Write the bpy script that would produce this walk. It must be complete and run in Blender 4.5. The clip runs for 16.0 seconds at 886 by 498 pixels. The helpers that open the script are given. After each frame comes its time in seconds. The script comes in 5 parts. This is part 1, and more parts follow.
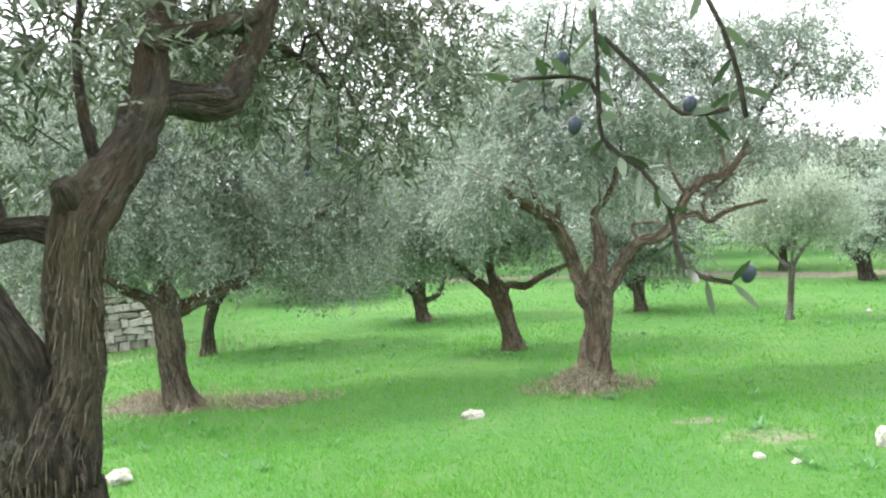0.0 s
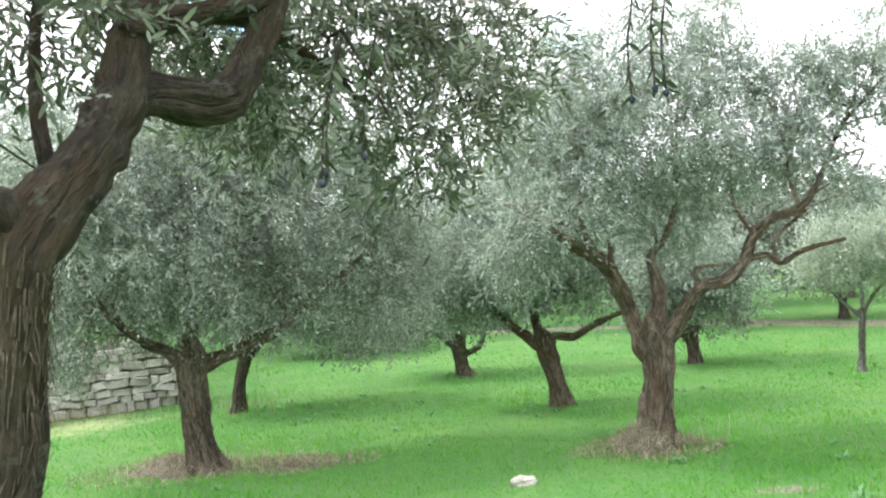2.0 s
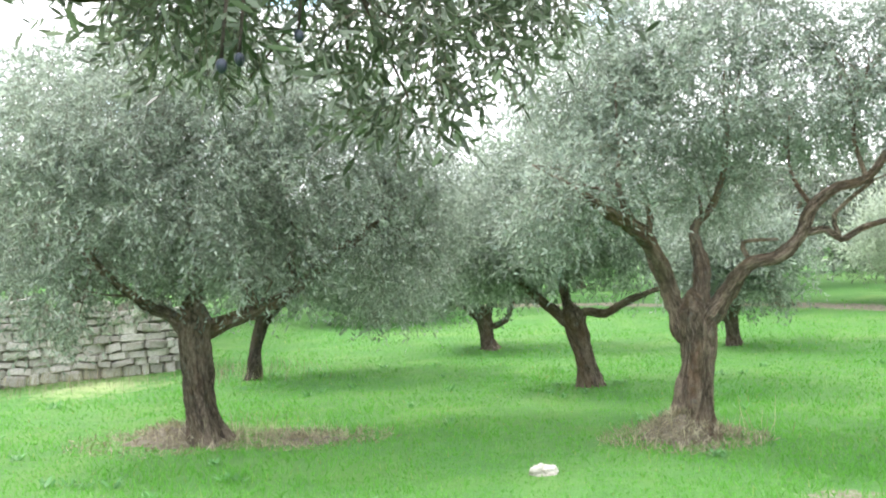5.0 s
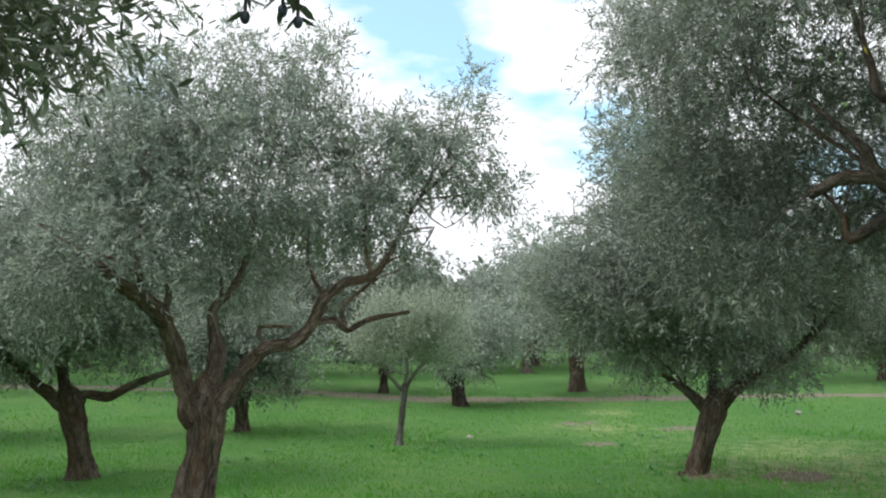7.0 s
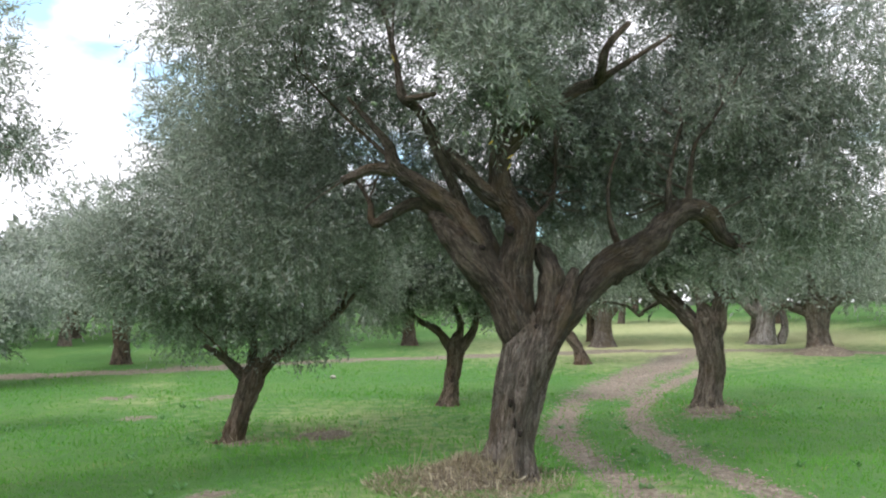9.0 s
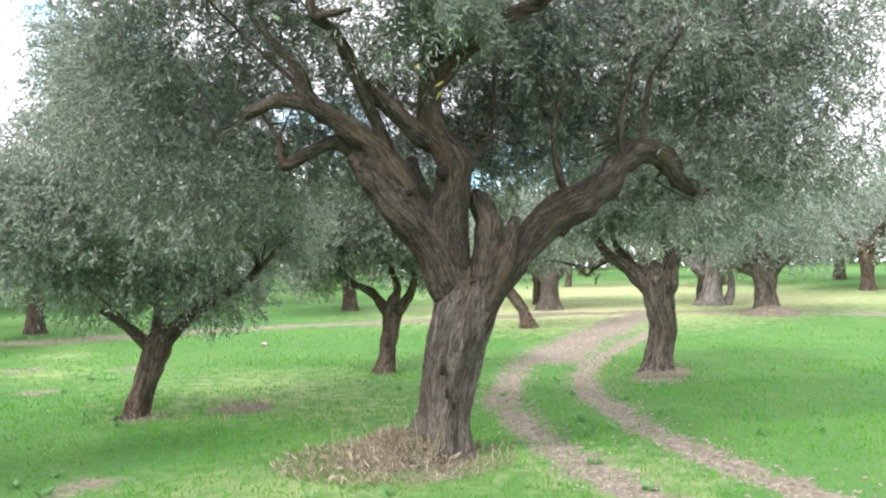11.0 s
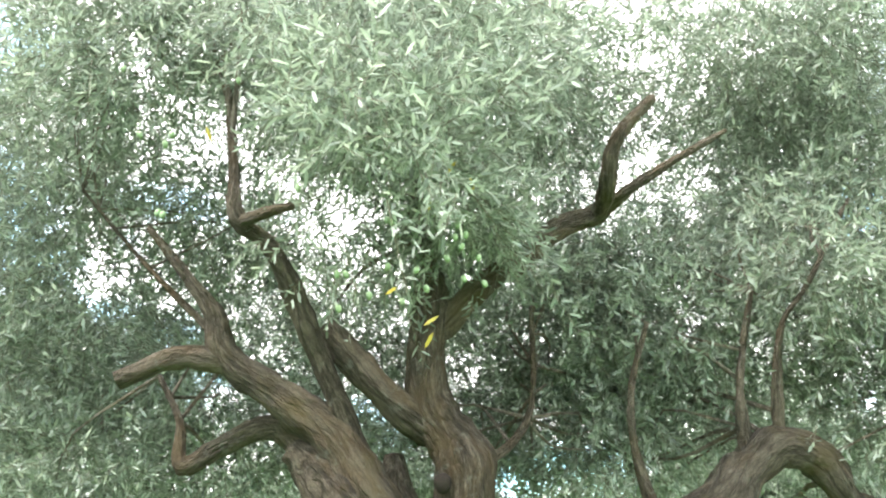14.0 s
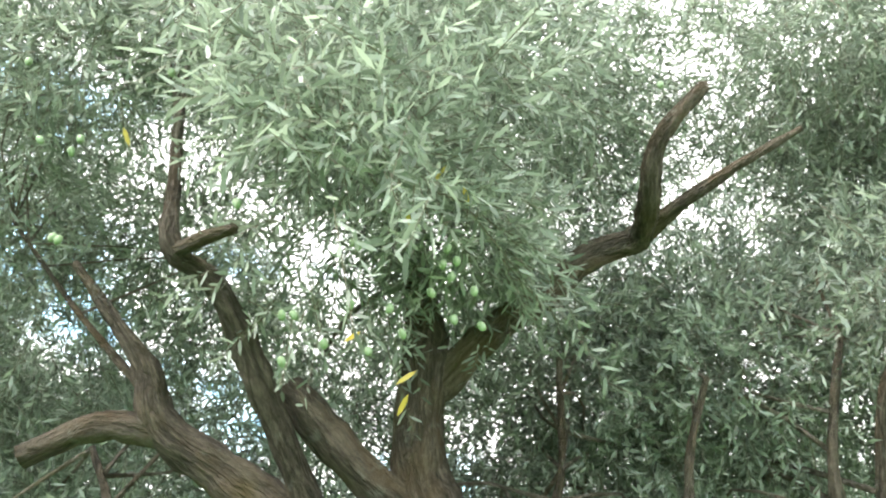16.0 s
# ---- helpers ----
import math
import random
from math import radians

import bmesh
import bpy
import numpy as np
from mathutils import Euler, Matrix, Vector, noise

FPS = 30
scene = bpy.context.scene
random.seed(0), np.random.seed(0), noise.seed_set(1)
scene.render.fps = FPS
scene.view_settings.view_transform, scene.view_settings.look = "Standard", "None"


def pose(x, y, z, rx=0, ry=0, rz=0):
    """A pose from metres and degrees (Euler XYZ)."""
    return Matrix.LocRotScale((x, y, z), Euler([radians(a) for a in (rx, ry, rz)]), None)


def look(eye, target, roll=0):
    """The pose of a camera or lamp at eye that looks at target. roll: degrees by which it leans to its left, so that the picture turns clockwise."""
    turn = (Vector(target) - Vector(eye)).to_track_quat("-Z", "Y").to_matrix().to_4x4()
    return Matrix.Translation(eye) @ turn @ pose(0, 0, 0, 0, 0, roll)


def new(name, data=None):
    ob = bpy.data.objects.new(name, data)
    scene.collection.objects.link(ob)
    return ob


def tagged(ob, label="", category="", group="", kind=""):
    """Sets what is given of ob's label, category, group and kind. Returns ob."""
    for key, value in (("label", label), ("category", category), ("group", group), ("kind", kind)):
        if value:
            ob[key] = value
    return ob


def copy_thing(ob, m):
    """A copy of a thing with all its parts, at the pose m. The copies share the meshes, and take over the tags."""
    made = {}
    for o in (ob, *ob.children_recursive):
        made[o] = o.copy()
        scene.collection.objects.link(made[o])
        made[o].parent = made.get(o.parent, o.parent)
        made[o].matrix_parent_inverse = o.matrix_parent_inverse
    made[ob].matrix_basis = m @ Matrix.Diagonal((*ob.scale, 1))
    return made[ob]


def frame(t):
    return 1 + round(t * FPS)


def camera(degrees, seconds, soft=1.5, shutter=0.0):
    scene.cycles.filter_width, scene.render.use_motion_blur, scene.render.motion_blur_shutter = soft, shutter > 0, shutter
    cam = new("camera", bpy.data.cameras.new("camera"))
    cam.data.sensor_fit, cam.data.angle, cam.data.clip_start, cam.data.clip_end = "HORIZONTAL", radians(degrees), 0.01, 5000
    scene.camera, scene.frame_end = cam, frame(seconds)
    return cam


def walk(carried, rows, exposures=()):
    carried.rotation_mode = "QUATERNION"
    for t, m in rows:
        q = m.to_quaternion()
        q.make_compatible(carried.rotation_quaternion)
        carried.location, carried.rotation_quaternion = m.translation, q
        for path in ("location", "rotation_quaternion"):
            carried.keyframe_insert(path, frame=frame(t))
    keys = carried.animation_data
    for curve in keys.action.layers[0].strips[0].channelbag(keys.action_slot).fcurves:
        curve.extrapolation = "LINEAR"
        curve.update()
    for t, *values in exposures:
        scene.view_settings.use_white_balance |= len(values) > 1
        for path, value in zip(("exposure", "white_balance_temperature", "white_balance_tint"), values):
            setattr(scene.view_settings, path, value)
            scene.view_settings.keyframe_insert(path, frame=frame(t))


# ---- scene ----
cam = camera(58.0, 16.0, soft=2.1)
PATH = [
    (0, pose(0.001, -0.000, 1.551, 90.09, 4.08, -0.01)),
    (0.5, pose(0.029, 0.146, 1.557, 90.78, 3.62, -0.52)),
    (1, pose(-0.001, 0.313, 1.525, 90.42, 2.83, -1.33)),
    (1.5, pose(-0.054, 0.462, 1.526, 90.74, 3.87, -2.66)),
    (2, pose(-0.059, 0.632, 1.514, 94.05, 4.63, 2.68)),
    (2.5, pose(-0.058, 0.766, 1.519, 95.54, 4.59, 11.73)),
    (3, pose(-0.092, 0.882, 1.499, 93.27, 5.13, 17.78)),
    (3.2, pose(-0.113, 0.923, 1.493, 93.21, 4.90, 19.16)),
    (5.3, pose(0.026, 1.321, 1.485, 92.29, 2.39, 0.73)),
    (5.5, pose(0.029, 1.338, 1.484, 93.32, 2.15, -2.43)),
    (6, pose(0.041, 1.369, 1.475, 94.90, 1.13, -12.75)),
    (6.5, pose(0.047, 1.419, 1.465, 96.34, 0.18, -19.54)),
    (7, pose(0.065, 1.452, 1.463, 97.33, 0.08, -28.57)),
    (7.5, pose(0.094, 1.437, 1.464, 98.18, 0.66, -38.98)),
    (8, pose(0.105, 1.374, 1.487, 99.05, 1.02, -49.73)),
    (8.5, pose(0.104, 1.310, 1.491, 98.53, 1.20, -56.48)),
    (9, pose(0.103, 1.266, 1.489, 95.00, 0.45, -59.39)),
    (9.5, pose(0.113, 1.226, 1.490, 92.13, -0.20, -60.21)),
    (9.7, pose(0.120, 1.219, 1.485, 91.63, -0.23, -60.78)),
    (11.8, pose(1.953, 1.889, 1.380, 94.95, 2.04, -64.00)),
    (12, pose(2.161, 1.950, 1.394, 96.53, 2.01, -63.50)),
    (12.5, pose(2.648, 2.131, 1.434, 101.62, 1.77, -61.70)),
    (13, pose(3.033, 2.293, 1.532, 106.24, 1.30, -60.27)),
    (13.5, pose(3.252, 2.421, 1.669, 109.97, 0.68, -60.22)),
    (14, pose(3.445, 2.540, 1.805, 113.66, -0.02, -59.73)),
    (14.5, pose(3.682, 2.595, 1.864, 115.78, -0.69, -58.46)),
    (15, pose(3.929, 2.658, 1.938, 116.37, -0.66, -57.74)),
    (15.5, pose(4.118, 2.725, 2.012, 117.73, -0.61, -57.11)),
    (16, pose(4.267, 2.781, 2.090, 117.48, -0.78, -56.28)),
]
EXPOSURES = [(0.0, 1.35, 6500, 15), (2.0, 1.25, 6500, 16), (3.2, 1.25, 6500, 17), (5.3, 1.45, 6500, 16), (5.7, 1.3, 6500, 16), (6.0, 0.85, 6500, 16), (6.5, 0.25, 6500, 16), (7.0, -0.05, 6500, 15), (8.0, -0.5, 6500, 15), (8.6, -0.12, 6500, 18), (9.2, 0.45, 6500, 22), (9.7, 0.8, 6500, 23), (11.8, 1.25, 6500, 21), (12.6, 1.75, 6750, 19), (13.5, 2.03, 6850, 13), (14.5, 2.0, 6850, 12), (15.2, 1.85, 6850, 12), (16.0, 1.8, 6850, 12)]
walk(cam, PATH, EXPOSURES)

# ---- daylight: broken white cloud over pale blue, a veiled sun ----
SUN_HEIGHT, SUN_TURN = radians(50), radians(290)
sky = bpy.data.worlds.new("sky")
scene.world = sky
sky.use_nodes = True
nt = sky.node_tree
nt.nodes.clear()


def link_nodes(tree, *pairs):
    for a, b in pairs:
        tree.links.new(a, b)


air = nt.nodes.new("ShaderNodeTexSky")
air.sky_type, air.sun_disc = "NISHITA", False
air.sun_elevation, air.sun_rotation = SUN_HEIGHT, SUN_TURN
air_bg = nt.nodes.new("ShaderNodeBackground")
air_bg.inputs["Strength"].default_value = 0.14
where = nt.nodes.new("ShaderNodeTexCoord")
stretch = nt.nodes.new("ShaderNodeMapping")
stretch.inputs["Scale"].default_value = (1.0, 1.0, 2.2)
stretch.inputs["Location"].default_value = (1.35, 0.6, 0.2)
puffs = nt.nodes.new("ShaderNodeTexNoise")
puffs.inputs["Scale"].default_value, puffs.inputs["Detail"].default_value, puffs.inputs["Roughness"].default_value = 2.6, 7, 0.5
cover = nt.nodes.new("ShaderNodeMapRange")
cover.inputs["From Min"].default_value, cover.inputs["From Max"].default_value = 0.35, 0.42
cover.inputs["To Min"].default_value = 0.3
cloud_bg = nt.nodes.new("ShaderNodeBackground")
cloud_bg.inputs["Color"].default_value, cloud_bg.inputs["Strength"].default_value = (0.93, 0.97, 1.0, 1), 1.35
mixed = nt.nodes.new("ShaderNodeMixShader")
world_out = nt.nodes.new("ShaderNodeOutputWorld")
tone = nt.nodes.new("ShaderNodeMix")
tone.data_type, tone.blend_type = "RGBA", "MULTIPLY"
tone.inputs[0].default_value, tone.inputs[7].default_value = 1.0, (1.0, 2.3, 2.3, 1)
link_nodes(nt, (air.outputs[0], tone.inputs[6]), (tone.outputs[2], air_bg.inputs["Color"]), (where.outputs["Generated"], stretch.inputs["Vector"]),
           (stretch.outputs[0], puffs.inputs["Vector"]), (puffs.outputs["Fac"], cover.inputs["Value"]), (cover.outputs[0], mixed.inputs[0]),
           (air_bg.outputs[0], mixed.inputs[1]), (cloud_bg.outputs[0], mixed.inputs[2]), (mixed.outputs[0], world_out.inputs["Surface"]))
sun_data = bpy.data.lights.new("sun", "SUN")
sun_data.energy, sun_data.angle, sun_data.color = 1.6, radians(12), (1.0, 0.97, 0.93)
sun = new("sun", sun_data)
sun.matrix_world = look((math.sin(SUN_TURN) * 40 * math.cos(SUN_HEIGHT), math.cos(SUN_TURN) * 40 * math.cos(SUN_HEIGHT), 40 * math.sin(SUN_HEIGHT)), (0, 0, 0))

# ---- materials ----
def shader(name, roughness=0.8):
    m = bpy.data.materials.new(name)
    m.use_nodes = True
    n = m.node_tree
    b = n.nodes["Principled BSDF"]
    b.inputs["Roughness"].default_value = roughness
    b.inputs["Specular IOR Level"].default_value = 0.3
    return m, n, b


def surface_vector(n, coords):
    """Object coordinates, or the coordinates along a limb that tube() writes."""
    if coords == "grain":
        a = n.nodes.new("ShaderNodeAttribute")
        a.attribute_name = "grain"
        return a.outputs["Vector"]
    return n.nodes.new("ShaderNodeTexCoord").outputs[coords]


def noise_node(n, scale, detail=6, rough=0.55, stretch=(1, 1, 1), coords="Object"):
    vector = surface_vector(n, coords)
    mp = n.nodes.new("ShaderNodeMapping")
    mp.inputs["Scale"].default_value = stretch
    t = n.nodes.new("ShaderNodeTexNoise")
    t.inputs["Scale"].default_value, t.inputs["Detail"].default_value, t.inputs["Roughness"].default_value = scale, detail, rough
    link_nodes(n, (vector, mp.inputs["Vector"]), (mp.outputs[0], t.inputs["Vector"]))
    return t.outputs["Fac"]


def ramp(n, value, stops):
    r = n.nodes.new("ShaderNodeValToRGB")
    e = r.color_ramp.elements
    while len(e) < len(stops):
        e.new(0.5)
    for k, (p, c) in zip(e, stops):
        k.position, k.color = p, (*c, 1)
    n.links.new(value, r.inputs["Fac"])
    return r.outputs["Color"]


def blend(n, fac, a, b, mode="MIX"):
    x = n.nodes.new("ShaderNodeMix")
    x.data_type, x.blend_type = "RGBA", mode
    for value, slot in ((fac, x.inputs[0]), (a, x.inputs[6]), (b, x.inputs[7])):
        if isinstance(value, (int, float)):
            slot.default_value = value
        elif isinstance(value, tuple):
            slot.default_value = (*value, 1)
        else:
            n.links.new(value, slot)
    return x.outputs[2]


def relief(n, b, value, strength, distance):
    bump = n.nodes.new("ShaderNodeBump")
    bump.inputs["Strength"].default_value, bump.inputs["Distance"].default_value = strength, distance
    link_nodes(n, (value, bump.inputs["Height"]), (bump.outputs[0], b.inputs["Normal"]))


def math_node(n, op, a, b):
    x = n.nodes.new("ShaderNodeMath")
    x.operation = op
    for value, slot in ((a, x.inputs[0]), (b, x.inputs[1])):
        if isinstance(value, (int, float)):
            slot.default_value = value
        else:
            n.links.new(value, slot)
    return x.outputs[0]


def bark_material(name, dark, mid, light, lichen=0.25, rust=(0.15, 0.1, 0.062)):
    m, n, b = shader(name, 0.92)
    streak = noise_node(n, 44, 9, 0.78, (1, 1, 0.24), "grain")
    patch = noise_node(n, 3.2, 5, 0.6, (1, 1, 0.6), "grain")
    grain = noise_node(n, 110, 5, 0.7, (1, 1, 0.35), "grain")
    co = surface_vector(n, "grain")
    mp = n.nodes.new("ShaderNodeMapping")
    mp.inputs["Scale"].default_value = (1, 1, 0.2)
    wob = n.nodes.new("ShaderNodeTexNoise")
    wob.inputs["Scale"].default_value, wob.inputs["Detail"].default_value = 7, 4
    push = n.nodes.new("ShaderNodeVectorMath")
    push.operation = "MULTIPLY_ADD"
    push.inputs[1].default_value = (0.12, 0.12, 0.12)
    plates = n.nodes.new("ShaderNodeTexVoronoi")
    plates.feature = "DISTANCE_TO_EDGE"
    plates.inputs["Scale"].default_value = 46
    link_nodes(n, (co, mp.inputs["Vector"]), (co, wob.inputs["Vector"]), (wob.outputs["Color"], push.inputs[0]),
               (mp.outputs[0], push.inputs[2]), (push.outputs[0], plates.inputs["Vector"]))
    cracks = ramp(n, plates.outputs["Distance"], [(0.0, (0.72, 0.72, 0.72)), (0.25, (1, 1, 1))])
    c = ramp(n, streak, [(0.39, dark), (0.5, mid), (0.63, light)])
    c = blend(n, ramp(n, patch, [(0.4, (0, 0, 0)), (0.62, (1, 1, 1))]), c, blend(n, 0.5, c, light))
    c = blend(n, cracks, dark, c)
    fold = math_node(n, "ABSOLUTE", math_node(n, "SUBTRACT", noise_node(n, 9.5, 5, 0.62, (1, 1, 0.2), "grain"), 0.5), 0)
    gully = ramp(n, fold, [(0.0, (0.12, 0.12, 0.12)), (0.055, (1, 1, 1))])
    c = blend(n, gully, blend(n, 0.75, c, dark), c)
    c = blend(n, ramp(n, noise_node(n, 4.6, 5, 0.65, (1, 1, 0.5), "grain"), [(0.5, (0, 0, 0)), (0.66, (0.55, 0.55, 0.55))]), c, rust)
    spots = ramp(n, noise_node(n, 9, 6, 0.7, (1, 1, 1), "grain"), [(0.58, (0, 0, 0)), (0.66, (lichen, lichen, lichen))])
    c = blend(n, spots, c, (0.27, 0.27, 0.23))
    moss = ramp(n, noise_node(n, 2.1, 4, 0.6, (1, 1, 1), "grain"), [(0.56, (0, 0, 0)), (0.68, (0.45, 0.45, 0.45))])
    c = blend(n, moss, c, (0.13, 0.10, 0.03))
    n.links.new(c, b.inputs["Base Color"])
    relief(n, b, math_node(n, "ADD", math_node(n, "ADD", math_node(n, "MULTIPLY", cracks, 0.4), math_node(n, "MULTIPLY", gully, 0.9)), math_node(n, "ADD", streak, math_node(n, "MULTIPLY", grain, 0.4))), 1.0, 0.07)
    return m


def leaf_material(name, stops, translucent=0.32, rough=0.42, gloss=0.5):
    m, n, b = shader(name, rough)
    b.inputs["Specular IOR Level"].default_value = gloss
    g = n.nodes.new("ShaderNodeNewGeometry")
    c = ramp(n, g.outputs["Random Per Island"], stops)
    tone = noise_node(n, 1.1, 3, 0.5)
    c = blend(n, tone, c, blend(n, 1.0, c, (0.8, 0.86, 0.76), "MULTIPLY"))
    n.links.new(c, b.inputs["Base Color"])
    t = n.nodes.new("ShaderNodeBsdfTranslucent")
    n.links.new(blend(n, 1.0, c, (0.95, 1.0, 0.87), "MULTIPLY"), t.inputs["Color"])
    mx = n.nodes.new("ShaderNodeMixShader")
    mx.inputs[0].default_value = translucent
    link_nodes(n, (b.outputs[0], mx.inputs[1]), (t.outputs[0], mx.inputs[2]), (mx.outputs[0], n.nodes["Material Output"].inputs["Surface"]))
    return m


BARK = bark_material("brown_bark", (0.04, 0.028, 0.02), (0.2, 0.15, 0.11), (0.43, 0.34, 0.265), 0.5, (0.21, 0.125, 0.07))
BARK_RED = bark_material("reddish_bark", (0.06, 0.04, 0.028), (0.27, 0.195, 0.14), (0.5, 0.395, 0.305), 0.45, (0.26, 0.15, 0.085))
BARK_GREY = bark_material("grey_bark", (0.06, 0.048, 0.037), (0.24, 0.2, 0.155), (0.45, 0.385, 0.31), 0.4)
BARK_OLD = bark_material("old_bark", (0.085, 0.07, 0.056), (0.22, 0.185, 0.15), (0.42, 0.37, 0.31), 0.5, (0.22, 0.16, 0.1))
BARK_PALE = bark_material("bleached_bark", (0.16, 0.14, 0.12), (0.42, 0.39, 0.35), (0.66, 0.63, 0.58), 0.5)
# darker than the old trunk bark: the crown's shade is put into the colour
BARK_LIMB_SHADED = bark_material("limb_bark", (0.04, 0.031, 0.023), (0.12, 0.096, 0.072), (0.255, 0.21, 0.163), 0.4, (0.175, 0.115, 0.06))
BARK_NEAR = bark_material("shaggy_bark", (0.024, 0.018, 0.013), (0.085, 0.066, 0.046), (0.21, 0.168, 0.12), 0.75, (0.17, 0.105, 0.05))
BARK_DARK = bark_material("dark_bark", (0.034, 0.026, 0.02), (0.115, 0.09, 0.068), (0.26, 0.21, 0.17))
LEAF = leaf_material("olive_leaf", [(0.0, (0.16, 0.187, 0.16)), (0.4, (0.312, 0.35, 0.312)), (0.75, (0.43, 0.47, 0.43)), (1.0, (0.62, 0.655, 0.615))], 0.5)
LEAF_PALE = leaf_material("pale_olive_leaf", [(0.0, (0.235, 0.275, 0.24)), (0.5, (0.39, 0.435, 0.4)), (1.0, (0.64, 0.68, 0.64))], 0.48)
LEAF_YOUNG = leaf_material("young_olive_leaf", [(0.0, (0.34, 0.38, 0.32)), (0.5, (0.5, 0.54, 0.47)), (1.0, (0.7, 0.73, 0.66))], 0.5)
LEAF_DEEP = leaf_material("deep_olive_leaf", [(0.0, (0.09, 0.105, 0.075)), (0.55, (0.18, 0.205, 0.165)), (1.0, (0.44, 0.46, 0.4))])
# darker copy of the olive leaf, with the near crown's shade put into its colour
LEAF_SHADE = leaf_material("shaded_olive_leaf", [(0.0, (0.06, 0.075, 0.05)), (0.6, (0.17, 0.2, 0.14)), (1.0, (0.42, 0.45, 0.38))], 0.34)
LEAF_FRESH = leaf_material("fresh_olive_leaf", [(0.0, (0.03, 0.05, 0.022)), (0.6, (0.07, 0.105, 0.05)), (1.0, (0.16, 0.19, 0.13))], 0.2)
LEAF_YELLOW = leaf_material("yellowed_leaf", [(0.0, (0.45, 0.34, 0.05)), (1.0, (0.62, 0.48, 0.10))])
BLADE = leaf_material("grass_blade", [(0.0, (0.15, 0.4, 0.07)), (0.5, (0.168, 0.425, 0.082)), (0.94, (0.185, 0.44, 0.095)), (1.0, (0.36, 0.42, 0.17))], 0.5, 0.9, 0.03)
WEED = leaf_material("weed_leaf", [(0.0, (0.12, 0.32, 0.09)), (1.0, (0.24, 0.45, 0.2))], 0.45)
STRAW = leaf_material("dry_stalk", [(0.0, (0.16, 0.125, 0.08)), (0.5, (0.34, 0.275, 0.19)), (1.0, (0.58, 0.5, 0.36))], 0.15)


def ground_material():
    m, n, b = shader("grass_ground", 0.95)
    broad = noise_node(n, 0.35, 5, 0.6)
    fine = noise_node(n, 5, 5, 0.6)
    blades = noise_node(n, 45, 3, 0.6)
    green = ramp(n, fine, [(0.3, (0.07, 0.19, 0.038)), (0.5, (0.082, 0.215, 0.044)), (0.7, (0.103, 0.24, 0.054))])
    lush = blend(n, ramp(n, broad, [(0.4, (0, 0, 0)), (0.62, (1, 1, 1))]), green, blend(n, 0.5, green, (0.19, 0.3, 0.09)))
    tuft = ramp(n, noise_node(n, 1.3, 6, 0.6), [(0.42, (0.55, 0.55, 0.55)), (0.6, (0, 0, 0))])
    lush = blend(n, tuft, lush, (0.07, 0.2, 0.05))
    lush = blend(n, math_node(n, "MULTIPLY", blades, 0.25), lush, (0.08, 0.22, 0.05))
    soil = ramp(n, noise_node(n, 14, 8, 0.7), [(0.3, (0.14, 0.115, 0.08)), (0.5, (0.25, 0.215, 0.16)), (0.72, (0.42, 0.385, 0.31))])
    a = n.nodes.new("ShaderNodeAttribute")
    a.attribute_name = "bare"
    edge = math_node(n, "ADD", a.outputs["Fac"], math_node(n, "MULTIPLY", math_node(n, "SUBTRACT", noise_node(n, 4.5, 8, 0.72), 0.5), 2.3))
    worn = ramp(n, edge, [(0.38, (0, 0, 0)), (0.72, (1, 1, 1))])
    # pale yellow for dry grass, and for sunlight painted on the far meadow
    d = n.nodes.new("ShaderNodeAttribute")
    d.attribute_name = "dry"
    dry_sunlit_edge = math_node(n, "ADD", d.outputs["Fac"], math_node(n, "MULTIPLY", math_node(n, "SUBTRACT", fine, 0.5), 0.9))
    sere_sunlit = ramp(n, dry_sunlit_edge, [(0.3, (0, 0, 0)), (0.95, (0.9, 0.9, 0.9))])
    c = blend(n, sere_sunlit, lush, (0.48, 0.5, 0.25))
    n.links.new(blend(n, worn, c, soil), b.inputs["Base Color"])
    relief(n, b, math_node(n, "ADD", fine, math_node(n, "MULTIPLY", blades, 0.5)), 0.9, 0.06)
    return m


def mineral_material(name, stops, scale, random_tone=0.0):
    m, n, b = shader(name, 0.9)
    grain = noise_node(n, scale, 8, 0.65)
    c = ramp(n, grain, stops)
    stain = ramp(n, noise_node(n, scale * 0.25, 4, 0.6), [(0.45, (0, 0, 0)), (0.7, (0.6, 0.6, 0.6))])
    c = blend(n, stain, c, stops[0][1])
    if random_tone:
        o = n.nodes.new("ShaderNodeObjectInfo")
        c = blend(n, math_node(n, "MULTIPLY", o.outputs["Random"], random_tone), c, (0.16, 0.14, 0.12))
    n.links.new(c, b.inputs["Base Color"])
    relief(n, b, grain, 0.8, 0.02)
    return m


BARK_FLAKE = mineral_material("loose_bark", [(0.3, (0.055, 0.043, 0.03)), (0.5, (0.12, 0.094, 0.068)), (0.72, (0.25, 0.205, 0.15))], 40)
TWIG = mineral_material("twig_bark", [(0.3, (0.1, 0.085, 0.06)), (0.5, (0.18, 0.16, 0.12)), (0.72, (0.28, 0.26, 0.2))], 20)
GROUND = ground_material()
GRAVEL = mineral_material("track_gravel", [(0.3, (0.22, 0.18, 0.13)), (0.55, (0.40, 0.34, 0.27)), (0.75, (0.58, 0.53, 0.45))], 30)
LIMESTONE = mineral_material("pale_limestone", [(0.3, (0.3, 0.27, 0.21)), (0.5, (0.52, 0.49, 0.42)), (0.7, (0.7, 0.67, 0.6))], 14)
WALLSTONE = mineral_material("wall_stone", [(0.3, (0.34, 0.31, 0.27)), (0.5, (0.56, 0.53, 0.48)), (0.7, (0.76, 0.735, 0.69))], 7, 0.6)
